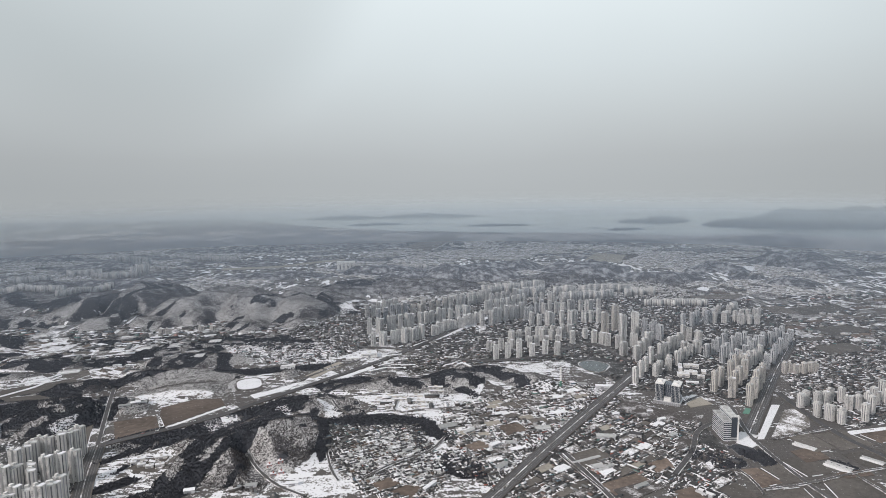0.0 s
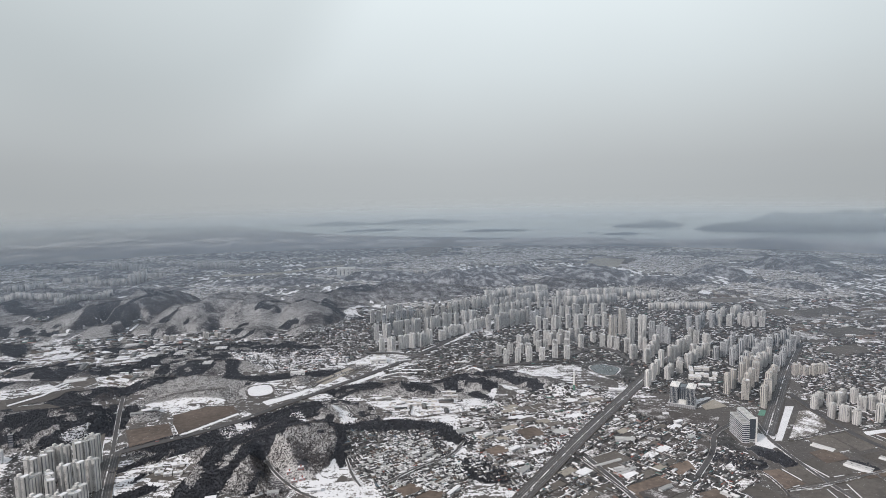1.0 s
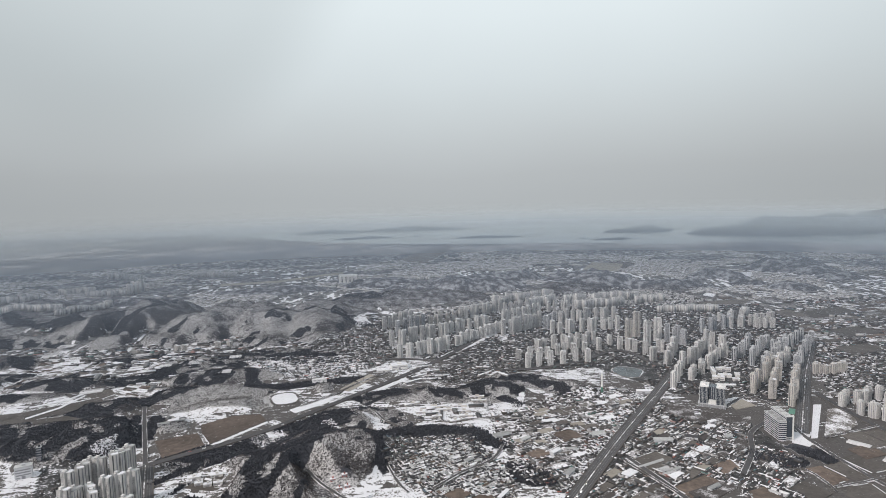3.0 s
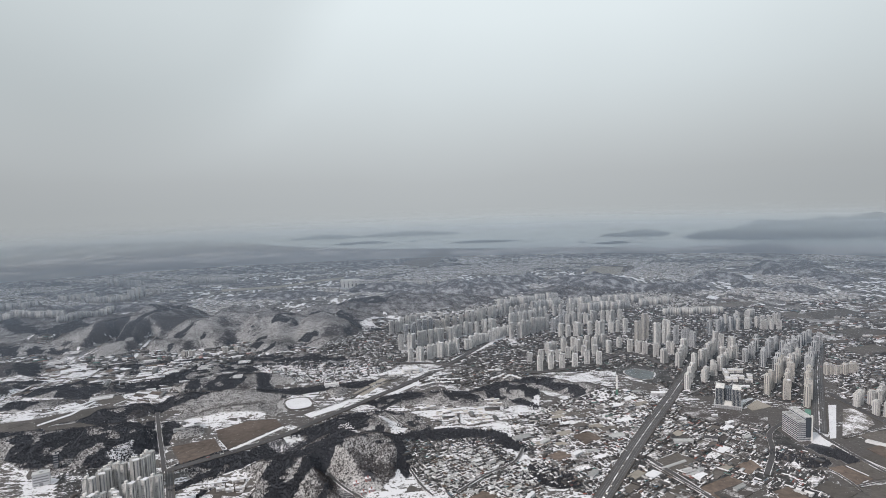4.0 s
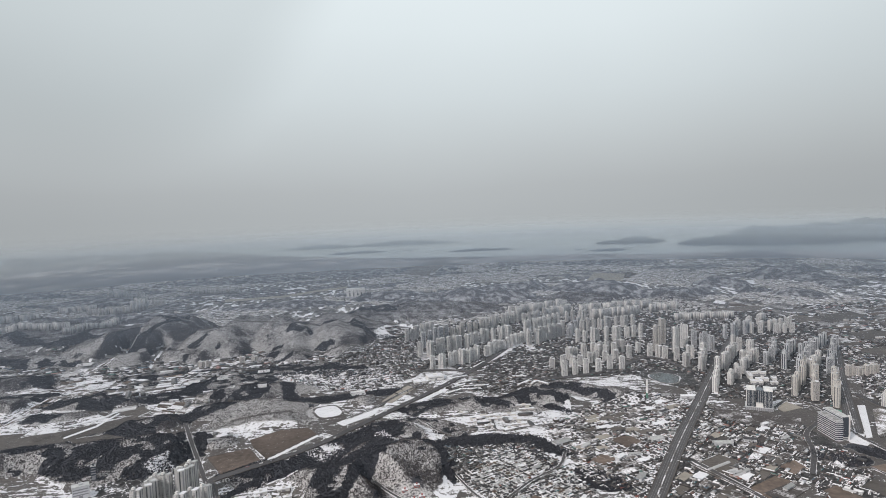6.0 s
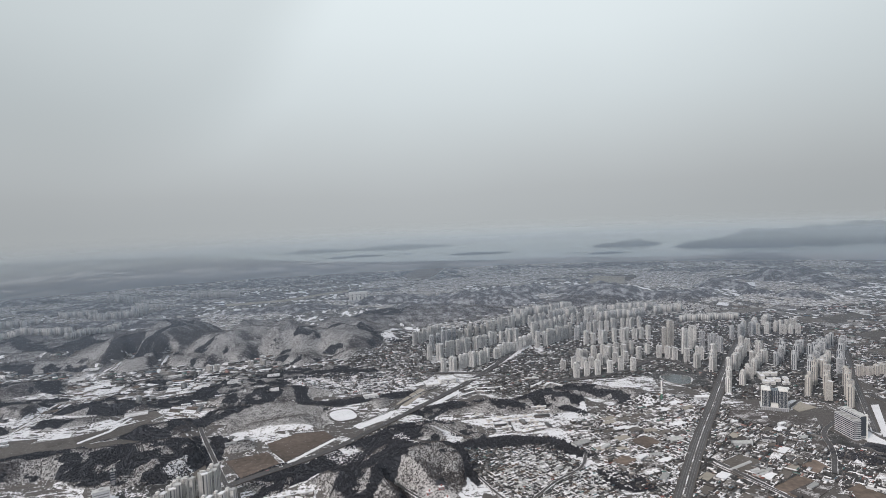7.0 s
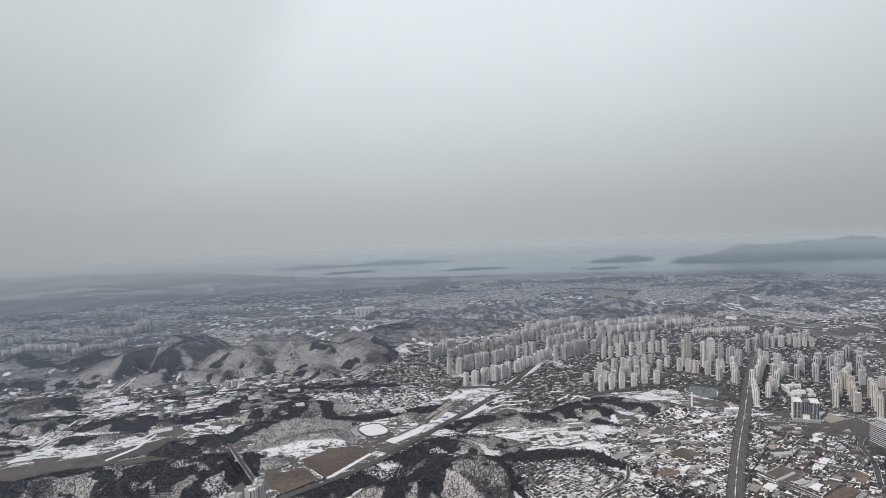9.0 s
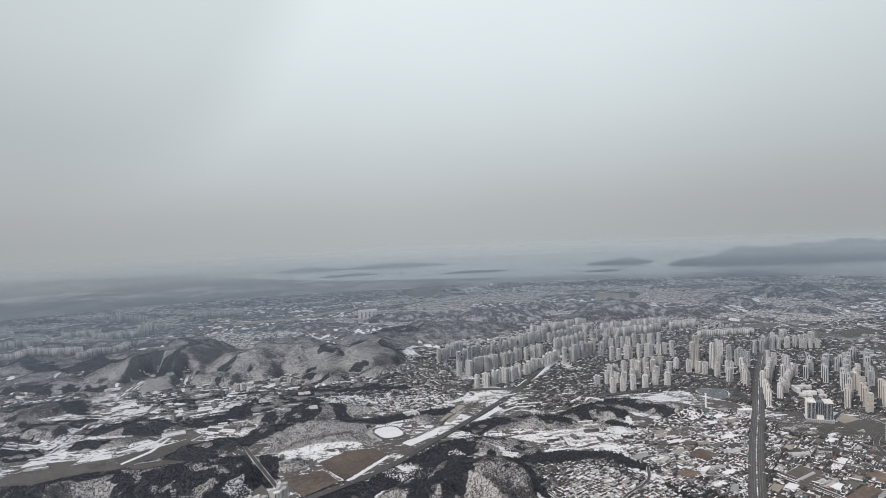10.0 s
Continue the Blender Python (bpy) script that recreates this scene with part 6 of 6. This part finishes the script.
SHEDS += [
    (-848, 977, 26, 6, 4, 15, W_WHITE), (-837, 962, 24, 5, 4, 15, W_WHITE), (-512, 1154, 24, 6, 4, 8, W_WHITE), (-521, 1139, 26, 6, 4, 8, W_WHITE), (-531, 1122, 24, 6, 4, 8, W_WHITE), (-556, 1109, 20, 6, 4, 8, W_WHITE), (-587, 1105, 22, 6, 4, 8, W_WHITE), (-615, 1108, 18, 6, 4, 8, W_WHITE),
]
for x, y, w, d, h, turn, (mat, word) in SHEDS:
    hall("warehouse", x, y, w * 0.8, d * 0.7, h * 0.8, turn, M_WALL_GREY, mat, "long low warehouse with a " + word + " roof", "warehouse", "gable", "warehouses")

# terraced rows of white-roofed town houses
for i, (x, y, n, turn) in enumerate(((-96, 1146, 5, 20), (-85, 1114, 6, 20), (-73, 1084, 7, -5), (-86, 1067, 6, -5), (15, 1125, 4, -8), (13, 1086, 5, 40), (30, 1066, 4, 40),
                                     (42, 1050, 4, -60), (-106, 1090, 5, 35), (-118, 1060, 5, 35))):
    for k in range(n):
        a = radians(turn)
        hall("terraced_house", x + (k - n / 2) * 6.6 * math.cos(a), y + (k - n / 2) * 6.6 * math.sin(a), 5, 4.2, 3.4, turn, M_WALL_BEIGE, M_SNOW, "terraced house with a snow-white roof", "house", "gable", "terraced rows")

# low terraces and long white roofs on the slope above the village
for x, y, w, d, turn in ((-88, 928, 40, 5, 5), (-65, 915, 30, 5, 5), (-47, 929, 22, 5, 5), (-42, 905, 22, 4, 5), (-40, 886, 20, 4, 5), (-16, 964, 24, 4, 0),
                         (-14, 948, 24, 4, 0), (-121, 945, 26, 5, 25), (-58, 869, 16, 8, 20), (-108, 908, 14, 5, 5), (-84, 888, 14, 5, 10)):
    hall("long_hut", x, y, w, d, 2.6, turn, M_WALL_BEIGE, M_SNOW, "long low hut under thick snow", "hut", "flat", "huts on the slope")

# ---- greenhouses: film tunnels in rows ----
TUNNEL = {}


def greenhouse(x, y, length, turn, group):
    if length not in TUNNEL:
        s, n, r = Shape(), 6, 2.3
        arc = [(-r * math.cos(math.pi * k / n), 2.2 * math.sin(math.pi * k / n)) for k in range(n + 1)]
        s.v = [(sx * length / 2, a, b) for sx in (-1, 1) for a, b in arc]
        s.f = [(k, k + n + 1, k + n + 2, k + 1) for k in range(n)]
        s.m = [0] * n
        e = Shape()
        e.v, e.f, e.m = [(0, a, b) for a, b in arc], [tuple(range(n + 1))], [0]
        TUNNEL[length] = (s.mesh("film", M_FILM), e.mesh("end_wall", M_WALL_GREY))
    film, end = TUNNEL[length]
    t = thing("greenhouse", pose(x, y, ground_at(x, y), 0, 0, turn), "white film tunnel greenhouse on a field", "greenhouse", group)
    part("film", film, t)
    for sx in (-1, 1):
        part("end_wall", end, t, "", pose(sx * length / 2, 0, 0))


for x, y, n, length, turn, gap in ((-914, 1336, 6, 46, 15, 11), (-907, 1402, 4, 30, 15, 9), (-290, 1090, 4, 26, 10, 7), (-515, 1130, 5, 24, 10, 8), (-617, 1239, 4, 30, 15, 9), (-689, 1082, 3, 36, 20, 8),
                                  (456, 734, 2, 26, -52, 6), (464, 680, 3, 28, -52, 6), (514, 694, 2, 24, -52, 6), (170, 710, 1, 40, 25, 8), (284, 626, 2, 18, -52, 6),
                                  (183, 690, 3, 28, 22, 6), (-493, 1277, 3, 24, 10, 8), (-565, 1249, 4, 26, 10, 9), (-702, 1317, 3, 26, 15, 8), (-850, 969, 2, 20, 12, 7), (-467, 1125, 6, 22, 10, 7)):
    a = radians(turn + 90)
    for k in range(n):
        greenhouse(x + (k - n / 2) * gap * math.cos(a), y + (k - n / 2) * gap * math.sin(a), length, turn, "tunnel greenhouses")

# ---- cars on the main roads ----
CAR_PAINTS = [(M_WALL_WHITE, "white"), (M_ASPHALT, "dark grey"), (M_WALL_GREY, "silver"), (M_MUD, "black"), (M_RED, "red")]
CARS = []
for mat, word in CAR_PAINTS:
    body = Shape().prism([(-2.2, -0.9), (2.2, -0.9), (2.2, 0.9), (-2.2, 0.9)], 0.3, 0.95, 0, [(-2.1, -0.85), (2.1, -0.85), (2.1, 0.85), (-2.1, 0.85)]).mesh("body", mat)
    cabin = Shape().prism([(-1.7, -0.82), (1.1, -0.82), (1.1, 0.82), (-1.7, 0.82)], 0.95, 1.55, 0, [(-1.3, -0.68), (0.5, -0.68), (0.5, 0.68), (-1.3, 0.68)]).mesh("cabin", M_GLASS)
    CARS.append((body, cabin, "small " + word + " car on the asphalt road"))
wheel_me = Shape().prism([(0.32 * math.cos(k), 0.32 * math.sin(k)) for k in np.linspace(0, 5.5, 8)], -0.1, 0.1).mesh("wheel", M_ASPHALT)
for r in (0, 1, 4, 8):
    half, pts = ROADS[r]
    line = smooth_line(pts, 6)
    for k in range(3, len(line) - 2):
        if trng.random() < 0.10:
            d = line[k + 1] - line[k]
            a = math.atan2(d[1], d[0])
            off = trng.choice((-0.75, -0.4, 0.25, 0.6)) * half
            x, y = line[k][0] + math.sin(a) * off, line[k][1] - math.cos(a) * off
            body, cabin, label = CARS[trng.choice((0, 0, 1, 2, 2, 3, 4))]
            car = thing("car", Matrix.LocRotScale((x, y, ground_at(line[k][0], line[k][1]) + 1.02 + 0.03 * r), Euler((0, 0, a)), None), label, "car", "cars on the road")
            part("body", body, car)
            part("cabin", cabin, car)
            for wx in (-1.4, 1.4):
                for wy in (-0.85, 0.85):
                    part("wheel", wheel_me, car, "", pose(wx, wy, 0.32, 90))

# ---- yard clutter: stacked goods, walls, parked vans, heaps of snow ----
cx, cy, ca = [], [], []
for k, count, turn in ((0, 900, 28), (1, 1500, 38), (2, 1300, 20), (5, 2600, 25), (6, 1500, 15), (7, 700, 10), (9, 500, 38)):
    p = np.array(TOWN_POLYS[k], float)
    lo, hi = p.min(0), p.max(0)
    x, y = rng.uniform(lo[0], hi[0], count * 2), rng.uniform(lo[1], hi[1], count * 2)
    ok = inside(TOWN_POLYS[k], x, y) & free(x, y, 1.5, towers=False) & (land(x, y) < 3)
    cx += list(x[ok][:count])
    cy += list(y[ok][:count])
    ca += [radians(turn + (0, 0, 90)[i % 3]) for i in range(len(x[ok][:count]))]
cx, cy = np.array(cx), np.array(cy)
crate = Shape()
crate.v, crate.f, crate.m = list(block.v), list(block.f), [0, 0, 0, 0, 0]
M_CLUTTER = islands("yard_clutter", [(0, (0.82, 0.80, 0.83)), (0.26, (0.36, 0.35, 0.35)), (0.42, (0.05, 0.05, 0.055)), (0.84, (0.16, 0.13, 0.12)), (0.95, (0.28, 0.10, 0.08)), (0.975, (0.08, 0.18, 0.20))], 0.8)
scatter("yard_clutter", crate, np.stack([cx, cy, np.full(len(cx), -0.1)], -1), np.array(ca) + rng.uniform(-0.12, 0.12, len(cx)),
        np.stack([rng.uniform(1.5, 9.0, len(cx)), rng.uniform(0.6, 1.6, len(cx)), rng.uniform(0.4, 1.4, len(cx))], -1), [M_CLUTTER], "yard clutter, parked vans and heaps of snow", "clutter")

# ---- ploughed snow left in thin ridges along walls, yards and lanes ----
rx, ry, ra = [], [], []
for k, count, turn in ((0, 380, 28), (1, 620, 38), (2, 1150, 20), (5, 1700, 25), (6, 900, 15), (7, 500, 10), (9, 100, 38)):
    p = np.array(TOWN_POLYS[k], float)
    lo, hi = p.min(0), p.max(0)
    x, y = rng.uniform(lo[0], hi[0], count * 2), rng.uniform(lo[1], hi[1], count * 2)
    ok = inside(TOWN_POLYS[k], x, y) & (land(x, y) < 3) & (fbm(x, y, 60, 2) > 0.40) & free(x, y, 4, towers=False)
    rx += list(x[ok][:count])
    ry += list(y[ok][:count])
    ra += [radians(turn + (0, 0, 90)[i % 3]) for i in range(len(x[ok][:count]))]
rx, ry = np.array(rx), np.array(ry)
ridge = Shape()
ridge.v = [(-0.5, -0.5, 0), (0.5, -0.5, 0), (0.5, 0.5, 0), (-0.5, 0.5, 0), (-0.42, 0.05, 1), (0.4, -0.05, 0.8)]
ridge.f, ridge.m = [(0, 1, 5, 4), (2, 3, 4, 5), (1, 2, 5), (3, 0, 4)], [0, 0, 0, 0]
scatter("snow_ridges", ridge, np.stack([rx, ry, np.zeros(len(rx))], -1), np.array(ra) + rng.uniform(-0.1, 0.1, len(rx)),
        np.stack([rng.uniform(3, 13, len(rx)), rng.uniform(0.5, 1.2, len(rx)), rng.uniform(1.0, 1.5, len(rx))], -1), [M_SNOW], "thin ridges of ploughed snow in yards and lanes", "snow")
